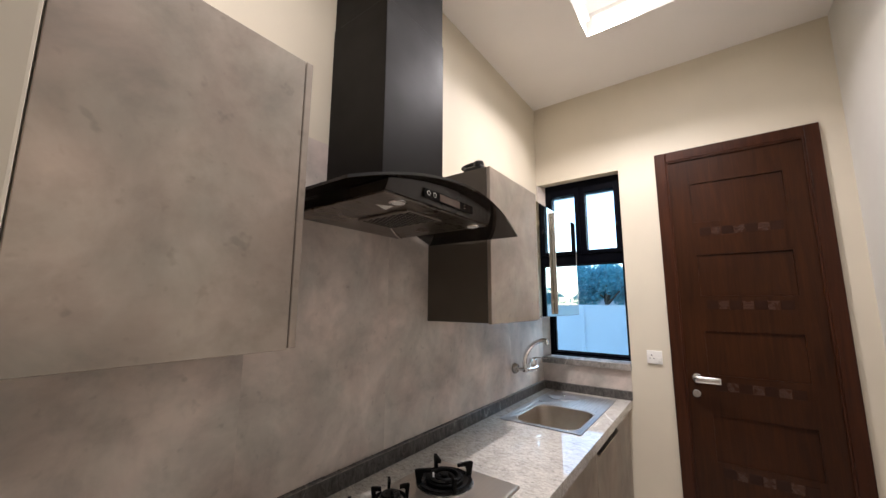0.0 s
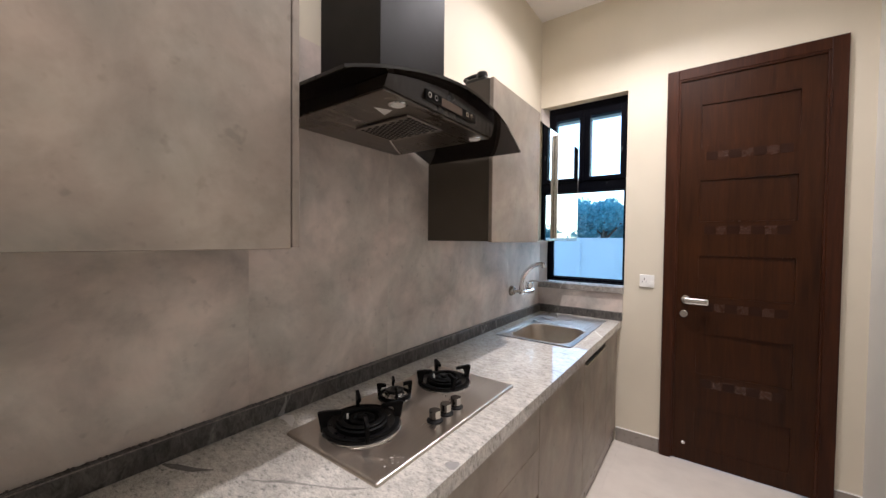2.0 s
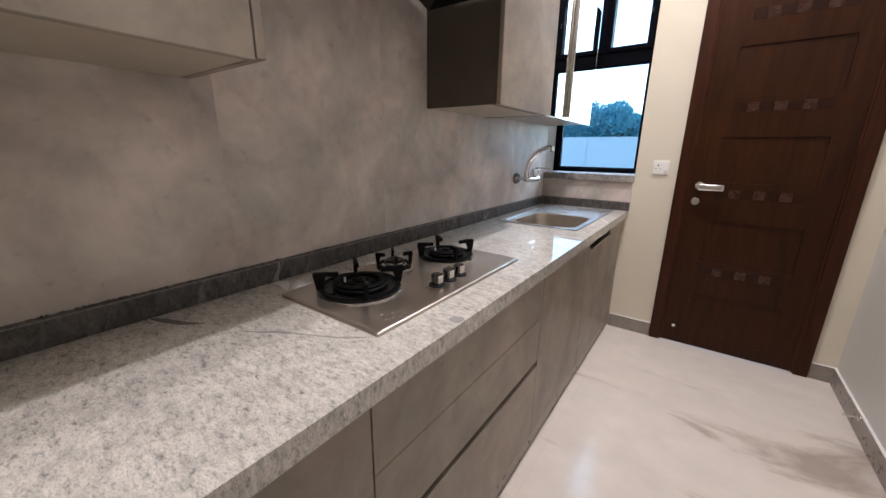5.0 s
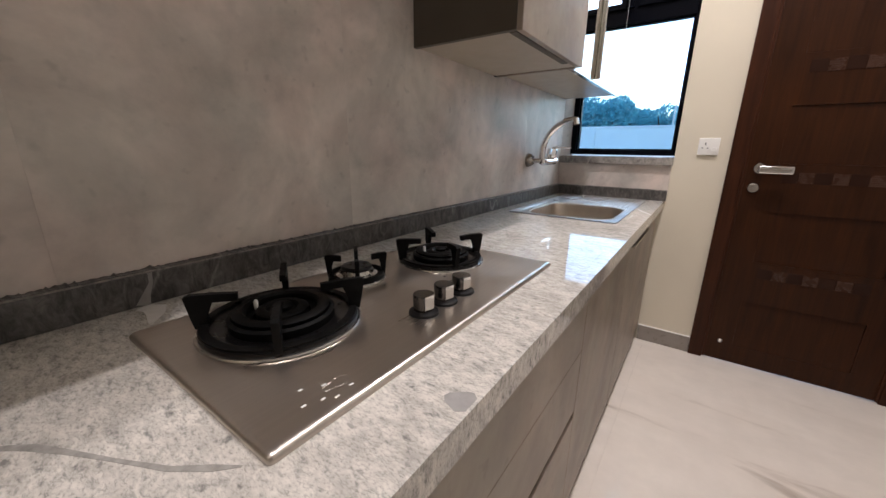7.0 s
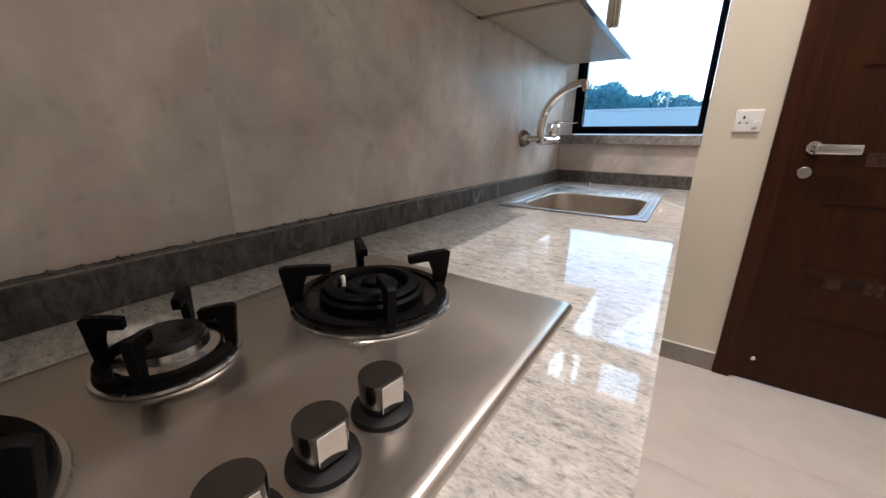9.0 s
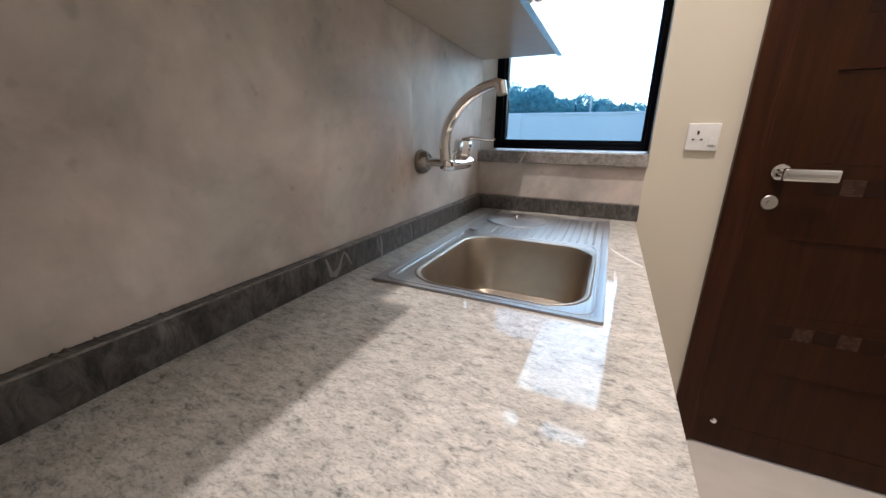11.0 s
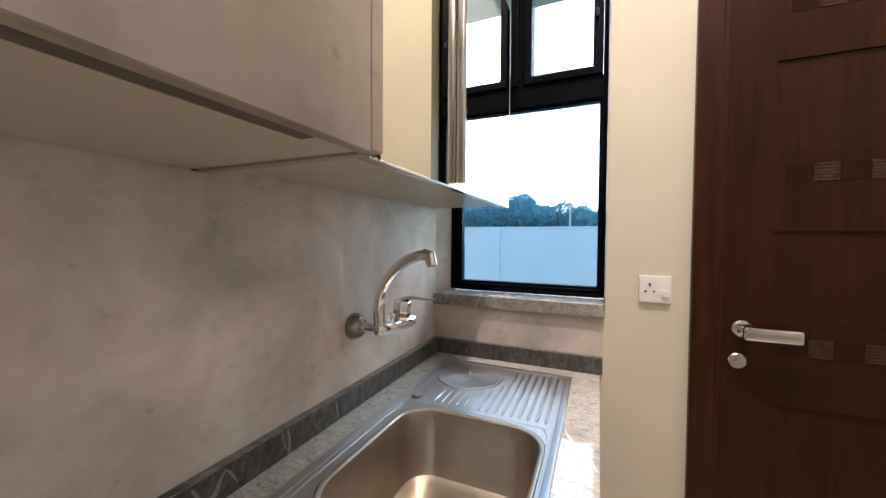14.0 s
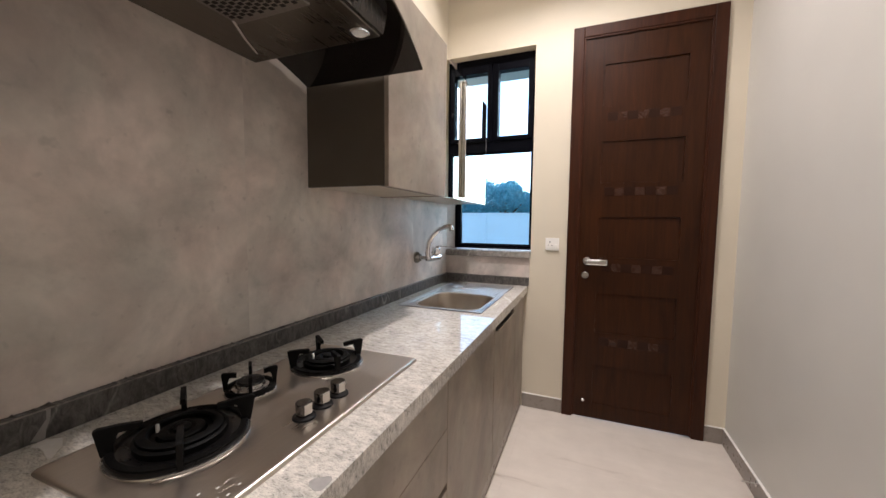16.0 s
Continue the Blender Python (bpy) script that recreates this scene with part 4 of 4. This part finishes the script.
def build_hob():
    x0, x1, y0, y1 = -1.196, -0.808, 1.645, 2.386
    zt = 0.910
    t = thing("gas_hob", ((x0 + x1) / 2, (y0 + y1) / 2, 0.9), "brushed steel three-burner gas hob set in the granite worktop", "gas hob")
    loops = []
    for inset, z in ((0.0, 0.9004), (0.0, 0.9035), (0.0015, 0.9070), (0.004, 0.9090), (0.0075, zt), (0.014, zt)):
        loops.append([(x, y, z) for x, y in rounded_loop(x0 + inset, x1 - inset, y0 + inset, y1 - inset, 0.007, 4)])
    bm = skin(bmesh.new(), loops, True, True)
    part("top_plate", bm, STEEL, t, "brushed steel plate", smooth=True)

    def burner(cx, cy, r, big, turn):
        b = part("burner", lathe(bmesh.new(), [(0, 0.0), (r, 0.0), (r + 0.004, 0.001), (r + 0.003, 0.004), (r - 0.006, 0.005), (0, 0.004)], 48, pose(cx, cy, zt)), BURNER_ALU, t, "steel drip ring", smooth=True)
        if big:
            part("drip_pan", lathe(bmesh.new(), [(0, 0.005), (r * 0.62, 0.005), (r * 0.78, 0.008), (r * 0.93, 0.012), (r * 0.985, 0.010), (r * 0.99, 0.004), (0, 0.004)], 48, pose(cx, cy, zt)), ENAMEL, b, "black enamel drip pan", smooth=True)
            part("burner_base", lathe(bmesh.new(), [(r * 0.66, 0.006), (r * 0.67, 0.018), (r * 0.62, 0.021), (r * 0.56, 0.016), (r * 0.36, 0.015), (r * 0.34, 0.006)], 48, pose(cx, cy, zt)), IRON, b, "black burner body", smooth=True)
            part("outer_cap", lathe(bmesh.new(), [(r * 0.50, 0.0165), (r * 0.60, 0.0215), (r * 0.61, 0.026), (r * 0.56, 0.029), (r * 0.48, 0.029), (r * 0.45, 0.025), (r * 0.45, 0.0165)], 48, pose(cx, cy, zt)), IRON, b, "black flame ring", smooth=True)
            part("inner_ring", lathe(bmesh.new(), [(0, 0.008), (r * 0.33, 0.008), (r * 0.33, 0.023), (r * 0.29, 0.026), (r * 0.21, 0.026), (r * 0.17, 0.021), (0, 0.021)], 36, pose(cx, cy, zt)), IRON, b, "black inner burner", smooth=True)
            part("cap", lathe(bmesh.new(), [(0, 0.021), (r * 0.12, 0.021), (r * 0.13, 0.028), (r * 0.10, 0.031), (0, 0.032)], 24, pose(cx, cy, zt)), IRON, b, "small black burner cap", smooth=True)
            part("igniter", lathe(bmesh.new(), [(0, 0.01), (0.0035, 0.01), (0.0035, 0.029), (0.002, 0.031), (0, 0.031)], 10, pose(cx - r * 0.38, cy - r * 0.16, zt)), WHITE_PLASTIC, b, "white ceramic igniter", smooth=True)
            inner = 0.50
            hgt = 0.057
        else:
            part("drip_pan", lathe(bmesh.new(), [(r * 0.80, 0.003), (r * 0.83, 0.009), (r * 0.95, 0.010), (r * 1.0, 0.006), (r * 1.0, 0.003)], 40, pose(cx, cy, zt)), IRON, b, "black pan ring", smooth=True)
            part("burner_base", lathe(bmesh.new(), [(0, 0.004), (r * 0.78, 0.004), (r * 0.74, 0.011), (r * 0.60, 0.014), (r * 0.57, 0.021), (0, 0.021)], 36, pose(cx, cy, zt)), BURNER_ALU, b, "bright aluminium burner", smooth=True)
            part("cap", lathe(bmesh.new(), [(0, 0.021), (r * 0.54, 0.021), (r * 0.56, 0.025), (r * 0.50, 0.029), (0, 0.030)], 36, pose(cx, cy, zt)), ENAMEL, b, "black burner cap", smooth=True)
            part("igniter", lathe(bmesh.new(), [(0, 0.01), (0.003, 0.01), (0.003, 0.026), (0, 0.027)], 10, pose(cx - r * 0.6, cy, zt)), WHITE_PLASTIC, b, smooth=True)
            inner = 0.52
            hgt = 0.050
        # pan support: four hooked arms on a ring
        sup = part("pan_support", lathe(bmesh.new(), [(r * 0.86, 0.009), (r * 0.97, 0.009), (r * 0.97, 0.014), (r * 0.86, 0.014)], 48, pose(cx, cy, zt)), IRON, b, "black cast-iron pan support", smooth=True)
        for k in range(4):
            a = radians(turn + 90 * k)
            ux, uy = math.cos(a), math.sin(a)
            th = 0.0052 if big else 0.0042
            prof = [(1.02, 0.003), (1.05, 0.022), (1.10, hgt - 0.003), (1.04, hgt), (0.80, hgt - 0.001), (inner, hgt - 0.004), (inner + 0.01, hgt - 0.016), (0.80, hgt - 0.013), (0.87, 0.024), (0.86, 0.003)]
            bm = bmesh.new()
            side = []
            for s in (-1, 1):
                side.append([bm.verts.new((cx + ux * r * q - uy * th * s, cy + uy * r * q + ux * th * s, zt + z + 0.004)) for q, z in prof])
            bm.faces.new(side[0])
            bm.faces.new(side[1][::-1])
            for i in range(len(prof)):
                j = (i + 1) % len(prof)
                bm.faces.new((side[0][i], side[0][j], side[1][j], side[1][i]))
            bmesh.ops.bevel(bm, geom=list(bm.edges), offset=0.0009, segments=1, affect="EDGES")
            part("arm", bm, IRON, sup)

    burner(-1.045, 1.806, 0.118, True, 56)
    burner(-1.042, 2.233, 0.104, True, 56)
    burner(-1.107, 2.015, 0.059, False, 50)
    for y in (1.965, 2.024, 2.083):
        p = pose(-0.884, y, zt)
        k = part("knob_seat", lathe(bmesh.new(), [(0, 0), (0.026, 0), (0.025, 0.004), (0.018, 0.006), (0, 0.006)], 32, p), KNOB_BASE, t, "black knob seat", smooth=True)
        # knob with a flat cut on the side towards the worktop's edge
        loops = []
        for rr, z in ((0.0170, 0.0065), (0.0178, 0.009), (0.0185, 0.032), (0.0178, 0.0345)):
            lp = []
            for q in range(40):
                a = 2 * math.pi * q / 40 + radians(-8)
                px = min(rr * math.cos(a), 0.0138 if rr > 0.0180 else 0.0132)
                py = rr * math.sin(a)
                c, d = math.cos(radians(-8)), math.sin(radians(-8))
                lp.append((-0.884 + px * c - py * d, y + px * d + py * c, zt + z))
            loops.append(lp)
        kn = part("knob", skin(bmesh.new(), loops, True, True), KNOB_STEEL, k, "dark chrome knob with a bright flat", smooth=True)
        c, d = math.cos(radians(-8)), math.sin(radians(-8))
        bm = box(bmesh.new(), 0.0136, 0.0148, -0.0105, 0.0105, 0.009, 0.0335, bevel=0.0004, seg=1)
        bmesh.ops.transform(bm, matrix=pose(-0.884, y, zt, 0, 0, -8), verts=bm.verts)
        part("flat", bm, CHROME, kn)
    for x, y in ((-0.845, 1.702), (-0.872, 1.716), (-0.838, 1.722), (-0.829, 1.734), (-0.833, 1.758), (-0.858, 1.738)):
        part("glue_mark", boxes((x, x + 0.003, y, y + 0.006, zt, zt + 0.0005), bevel=0.0002, seg=1), LAMP_LENS, t)
    c = [Vector((-0.848 + 0.008 * math.cos(a) * (1 + 0.25 * math.sin(3 * a)), 1.752 + 0.018 * math.sin(a), zt + 0.0003)) for a in [2 * math.pi * k / 22 for k in range(23)]]
    part("glue_ring", tube(bmesh.new(), c, 0.0004, 6, True, 0.3), STEEL, t)


build_hob()

# ---- sink and tap ----


def build_sink():
    x0, x1, y0, y1 = -1.247, -0.784, 3.057, 3.914
    zt = 0.9065
    bx0, bx1, by0, by1 = -1.184, -0.818, 3.094, 3.514
    t = thing("kitchen_sink", ((x0 + x1) / 2, (y0 + y1) / 2, 0.9), "stainless steel inset sink with ribbed drainer in the granite worktop", "kitchen sink")
    seg = 7
    n = 4 * (seg + 1)
    # rim plate between the outer edge and the bowl: bridge of equal loops
    out_lo = [(x, y, 0.9004) for x, y in rounded_loop(x0, x1, y0, y1, 0.006, seg)]
    out_hi = [(x, y, 0.9055) for x, y in rounded_loop(x0 + 0.001, x1 - 0.001, y0 + 0.001, y1 - 0.001, 0.006, seg)]
    out_in = [(x, y, 0.9060) for x, y in rounded_loop(x0 + 0.010, x1 - 0.010, y0 + 0.010, y1 - 0.010, 0.010, seg)]
    step = [(x, y, 0.9030) for x, y in rounded_loop(x0 + 0.016, x1 - 0.016, y0 + 0.016, y1 - 0.016, 0.012, seg)]
    bowl_rim = [(x, y, 0.9030) for x, y in rounded_loop(bx0 - 0.008, bx1 + 0.008, by0 - 0.006, by1 + 0.008, 0.088, seg)]
    bm = skin(bmesh.new(), [out_lo, out_hi, out_in, step, bowl_rim])
    bmesh.ops.bevel(bm, geom=[e for e in bm.edges if all(abs(v.co.z - 0.9060) < 1e-5 for v in e.verts)], offset=0.002, segments=2, affect="EDGES")
    part("rim", bm, SINK_STEEL, t, "brushed steel rim and deck", smooth=True)
    loops = []
    for ins, z, r in ((-0.008, 0.9030, 0.088), (-0.003, 0.9030, 0.086), (0.002, 0.9005, 0.084), (0.006, 0.890, 0.082), (0.018, 0.760, 0.070), (0.026, 0.738, 0.066), (0.045, 0.728, 0.055), (0.12, 0.7235, 0.03)):
        loops.append([(x, y, z) for x, y in rounded_loop(bx0 + ins, bx1 - ins, by0 + ins * (0.75 if ins < 0 else 1), by1 - ins, r, seg)])
    bowl = part("bowl", skin(bmesh.new(), loops, True), LAMPLIT_BOWL, t, "deep satin steel bowl", smooth=True)
    sol = bowl.modifiers.new("thickness", "SOLIDIFY")
    sol.thickness = 0.0015
    sol.offset = 1
    cx, cy = -0.985, 3.268
    d = part("drain", lathe(bmesh.new(), [(0, 0.0), (0.022, 0.0), (0.030, 0.002), (0.042, 0.003), (0.045, 0.0015), (0.045, 0.0)], 36, pose(cx, cy, 0.7238)), CHROME, bowl, "chrome drain strainer", smooth=True)
    bm = bmesh.new()
    for k in range(10):
        a = 2 * math.pi * k / 10
        lathe(bm, [(0, 0.0015), (0.003, 0.0015), (0.003, 0.0030), (0, 0.0030)], 8, pose(cx + 0.034 * math.cos(a), cy + 0.034 * math.sin(a), 0.7240))
    part("perforation", bm, BLACK_GAP, d, kind="stuff")
    part("plug_knob", lathe(bmesh.new(), [(0, 0), (0.012, 0), (0.010, 0.008), (0.006, 0.012), (0.008, 0.020), (0, 0.022)], 20, pose(cx, cy, 0.724)), CHROME, d, smooth=True)
    # drainer ribs, shorter round the cover disc
    for k in range(15):
        x = -0.826 - k * 0.0222
        ya, yb = 3.556, 3.880
        off = abs(x + 1.103)
        if off < 0.125:
            yb = 3.775 - math.sqrt(0.125 ** 2 - off ** 2) - 0.004
        yb = min(yb, 3.880 if x > -0.99 else 3.70)
        rr = 0.0042 if k < 8 else 0.0038
        part("rib", tube(bmesh.new(), [(x, ya, 0.9032), (x, ya + 0.003, 0.9040), (x, ya + 0.010, 0.9046), (x, yb - 0.010, 0.9046), (x, yb - 0.003, 0.9040), (x, yb, 0.9032)],
                         [0.001, rr * 0.75, rr, rr, rr * 0.75, 0.001], 12, True, 0.45), SINK_STEEL, t, smooth=True)
    # pressed border round the drainer field and the bowl
    edge = [(x, y, 0.9030) for x, y in rounded_loop(-1.229, -0.804, 3.076, 3.897, 0.03, 6)]
    edge.append(edge[0])
    part("border_bead", tube(bmesh.new(), edge, 0.0026, 8, True, 0.6), SINK_STEEL, t, smooth=True)
    line = [(-1.175, 3.62, 0.9030), (-1.172, 3.553, 0.9030), (-1.165, 3.538, 0.9030), (-1.15, 3.534, 0.9030), (-0.850, 3.534, 0.9030), (-0.828, 3.527, 0.9030), (-0.8145, 3.505, 0.9030), (-0.8125, 3.46, 0.9030)]
    part("border_bead", tube(bmesh.new(), smooth_path(line, 4), 0.0026, 8, True, 0.6), SINK_STEEL, t, smooth=True)
    lx, ly = -1.103, 3.775
    lid = part("hole_cover", lathe(bmesh.new(), [(0, 0.0052), (0.030, 0.0046), (0.088, 0.0030), (0.095, 0.0036), (0.102, 0.0056), (0.108, 0.0040), (0.110, 0.0002), (0, 0.0002)], 56, pose(lx, ly, 0.9032)), SINK_STEEL, t, "round steel cover disc", smooth=True)
    part("cover_knob", lathe(bmesh.new(), [(0, 0), (0.006, 0), (0.005, 0.006), (0.009, 0.012), (0.008, 0.017), (0, 0.018)], 20, pose(lx, ly, 0.9076)), CHROME, lid, smooth=True)
    part("deck_button", lathe(bmesh.new(), [(0, 0), (0.017, 0), (0.016, 0.006), (0.010, 0.008), (0, 0.008)], 24, pose(-1.196, 3.572, 0.9032)), SINK_STEEL, t, smooth=True)
    part("deck_plug", lathe(bmesh.new(), [(0, 0), (0.010, 0), (0.010, 0.008), (0.007, 0.010), (0, 0.010)], 20, pose(-1.205, 3.895, 0.9032)), HANDLE_STEEL, t, smooth=True)
    # raised long bead beside the bowl
    part("bead", tube(bmesh.new(), [(-1.211, 3.105, 0.9030), (-1.213, 3.12, 0.9045), (-1.213, 3.49, 0.9045), (-1.211, 3.51, 0.9030)], [0.002, 0.004, 0.004, 0.002], 10, True, 0.6), SINK_STEEL, t, smooth=True)


build_sink()


def build_tap():
    wx = WX + 0.011
    t = thing("kitchen_tap", (wx, 3.447, 1.125), "chrome wall-mounted mixer tap with a curved spout over the sink", "tap")
    part("wall_flange", lathe(bmesh.new(), [(0, 0), (0.036, 0), (0.037, 0.004), (0.036, 0.010), (0.031, 0.022), (0.024, 0.030), (0.0, 0.030)], 36, pose(wx + 0.0005, 3.447, 1.125, 0, 90, 0)), FLANGE_STEEL, t, smooth=True)
    part("connector", tube(bmesh.new(), [(wx + 0.026, 3.447, 1.125), (wx + 0.082, 3.462, 1.125)], 0.013, 20), CHROME, t, smooth=True)
    part("body", tube(bmesh.new(), smooth_path([(-1.262, 3.450, 1.121), (-1.250, 3.470, 1.119), (-1.240, 3.53, 1.119), (-1.231, 3.600, 1.122)], 5), [0.015] + [0.019] * 13 + [0.019, 0.016], 24), CHROME, t, "chrome mixer body", smooth=True)
    pts = smooth_path([(-1.256, 3.462, 1.130), (-1.258, 3.461, 1.185), (-1.244, 3.459, 1.232), (-1.212, 3.453, 1.276), (-1.173, 3.446, 1.306), (-1.134, 3.438, 1.323), (-1.104, 3.431, 1.329)], 6)
    part("spout", tube(bmesh.new(), pts, [0.0165 - 0.0035 * i / (len(pts) - 1) for i in range(len(pts))], 20, True), CHROME, t, "curved chrome spout", smooth=True)
    part("nozzle", tube(bmesh.new(), [(-1.108, 3.432, 1.331), (-1.090, 3.429, 1.327), (-1.084, 3.427, 1.302)], [0.0130, 0.0145, 0.0135], 20), CHROME, t, smooth=True)
    lever = part("lever_cap", lathe(bmesh.new(), [(0, 0), (0.0235, 0), (0.0265, 0.012), (0.0265, 0.047), (0.023, 0.053), (0, 0.055)], 8, pose(-1.240, 3.548, 1.136, 4, 6, 20)), CHROME, t, "chrome lever housing", smooth=True)
    part("lever", tube(bmesh.new(), [(-1.240, 3.550, 1.190), (-1.215, 3.558, 1.196), (-1.19, 3.566, 1.194), (-1.165, 3.574, 1.190), (-1.142, 3.580, 1.193)], [0.017, 0.016, 0.012, 0.009, 0.007], 12, True, 0.38), CHROME, lever, smooth=True)
    part("stop_knob", lathe(bmesh.new(), [(0, 0), (0.005, 0), (0.005, 0.012), (0.009, 0.016), (0.009, 0.022), (0, 0.024)], 16, pose(-1.245, 3.505, 1.136, 0, 8, 0)), CHROME, t, smooth=True)


build_tap()

# ---- outside ----


def build_outside():
    part("ground", boxes((-150, 150, -60, 300, -0.4, -0.3)), GROUND, label="grey paved yard and land beyond", kind="structure")
    t = thing("boundary_wall", (-2.0, 8.0, -0.3), "pale painted boundary wall with shallow piers beyond the window", "garden wall")
    part("wall", boxes((-14, 10, 8.0, 8.2, -0.32, 1.525)), FENCE, t)
    part("coping", boxes((-14, 10, 7.985, 8.215, 1.526, 1.553), bevel=0.005), FENCE, t)
    for k in range(8):
        x = -2.19 + (k - 4) * 2.9
        part("pier", boxes((x, x + 0.10, 7.955, 8.0, -0.32, 1.522), bevel=0.004), FENCE, t)
    h = thing("far_house", (-7.2, 34.0, -0.3), "low pale house half hidden behind the trees", "house")
    part("wall", boxes((-9.5, -5.2, 33, 38, -0.32, 2.55)), FAR_WALL, h)
    part("roof", boxes((-9.7, -5.0, 32.8, 38.2, 2.56, 2.75), bevel=0.02), FAR_WALL, h)
    p = thing("light_pole", (-1.95, 20.0, -0.3), "thin white pole behind the boundary wall", "pole")
    part("pole", tube(bmesh.new(), [(-1.95, 20, -0.32), (-1.95, 20, 3.05)], [0.05, 0.035], 10), FAR_WALL, p, smooth=True)


build_outside()


def tree(x, y, height, width, seed, label):
    rnd = random.Random(seed)
    t = thing("tree", (x, y, -0.3), label, "tree", "trees beyond the boundary wall")
    trunk = [(x, y, -0.32), (x + rnd.uniform(-0.2, 0.2), y, height * 0.25), (x + rnd.uniform(-0.3, 0.3), y, height * 0.55)]
    bm = tube(bmesh.new(), trunk, [0.22, 0.17, 0.08], 8)
    for k in range(5):
        a = rnd.uniform(0, 6.28)
        tube(bm, [(trunk[1][0], y, height * rnd.uniform(0.25, 0.45)), (x + width * 0.3 * math.cos(a), y + width * 0.3 * math.sin(a), height * rnd.uniform(0.55, 0.75))], [0.09, 0.03], 6)
    part("trunk", bm, BARK, t)
    # crown: many small two-leaf clumps on a lumpy shape
    lumps = [(Vector((x + width * rnd.uniform(-0.38, 0.38), y + width * rnd.uniform(-0.25, 0.25), 0.0)), rnd.uniform(0.7, 1.15)) for _ in range(15)]
    for c, r in lumps:
        side = abs(c.x - x) / (width * 0.5)
        c.z = height * (0.80 - 0.24 * side * side - rnd.uniform(0.0, 0.22))
    verts, faces = [], []
    for _ in range(9000 if abs(x + 5) < 6 else 3500):
        c, r = rnd.choice(lumps)
        r *= height * 0.20
        d = Vector((rnd.gauss(0, 1), rnd.gauss(0, 1), rnd.gauss(0, 1)))
        d.normalize()
        q = c + d * r * rnd.uniform(0.72, 1.05)
        s = rnd.uniform(0.05, 0.13)
        n1 = Vector((rnd.gauss(0, 1), rnd.gauss(0, 1), rnd.gauss(0, 1))).normalized()
        n2 = n1.orthogonal().normalized()
        i = len(verts)
        verts += [q - n1 * s, q + n2 * s * 0.6, q + n1 * s, q - n2 * s * 0.6]
        faces.append((i, i + 1, i + 2, i + 3))
    me = bpy.data.meshes.new("crown")
    o = root_location(t)
    me.from_pydata([tuple(v - o) for v in verts], [], faces)
    me.materials.append(HAZY_LEAVES)
    ob = new("crown", me)
    ob.parent = t
    return t


def build_trees():
    for k, (x, y, h, w) in enumerate([(-15.5, 27, 4.1, 5.2), (-12.6, 25, 4.4, 5.0), (-10.0, 26, 4.2, 4.8), (-7.8, 25.5, 3.9, 4.2), (-5.3, 25, 4.5, 4.8), (-2.9, 25.5, 3.95, 4.0),
                                      (-0.6, 26, 3.2, 3.4), (1.8, 33, 3.1, 4.0), (5.5, 32, 3.3, 4.6), (-18.5, 26, 4.4, 5.2), (10.5, 33, 3.2, 4.4)]):
        tree(x, y, h, w, 10 + k, "round leafy tree behind the boundary wall" if h > 3.3 else "low leafy tree far behind the boundary wall")


build_trees()

# ---- tiles ----


def build_wall_tiles():
    j = 0.00008
    cuts = [1.089, 1.605, 2.205, 3.405, 3.9995]
    wall = bpy.data.objects["wall_west"]
    for a, b in zip(cuts, cuts[1:]):
        part("tile", boxes((WX + 0.0005, WX + 0.0105, a + j, b - j, 0.9626, 2.172)), WALL_TILE, wall)
    north = bpy.data.objects["wall_north"]
    for a, b in ((WX + 0.0115, -0.692),):
        part("tile", boxes((a, b, NY - 0.0105, NY - 0.0005, 0.9628, WIN[2] - 0.047), bevel=0.0006, seg=1), WALL_TILE, north)


def build_floor_tiles():
    fl = bpy.data.objects["floor"]
    j = 0.0001
    xs = [WX, -0.68, 0.52]
    ys = [-1.3, -0.8, -0.2, 0.4, 1.0, 1.6, 2.2, 2.8, 3.4, 4.0]
    for xa, xb in zip(xs, xs[1:]):
        for ya, yb in zip(ys, ys[1:]):
            part("tile", boxes((xa + j, xb - j, ya + j, yb - j, -0.010, 0.0), bevel=0.0002, seg=1), FLOOR_TILE, fl)


build_wall_tiles()
build_floor_tiles()
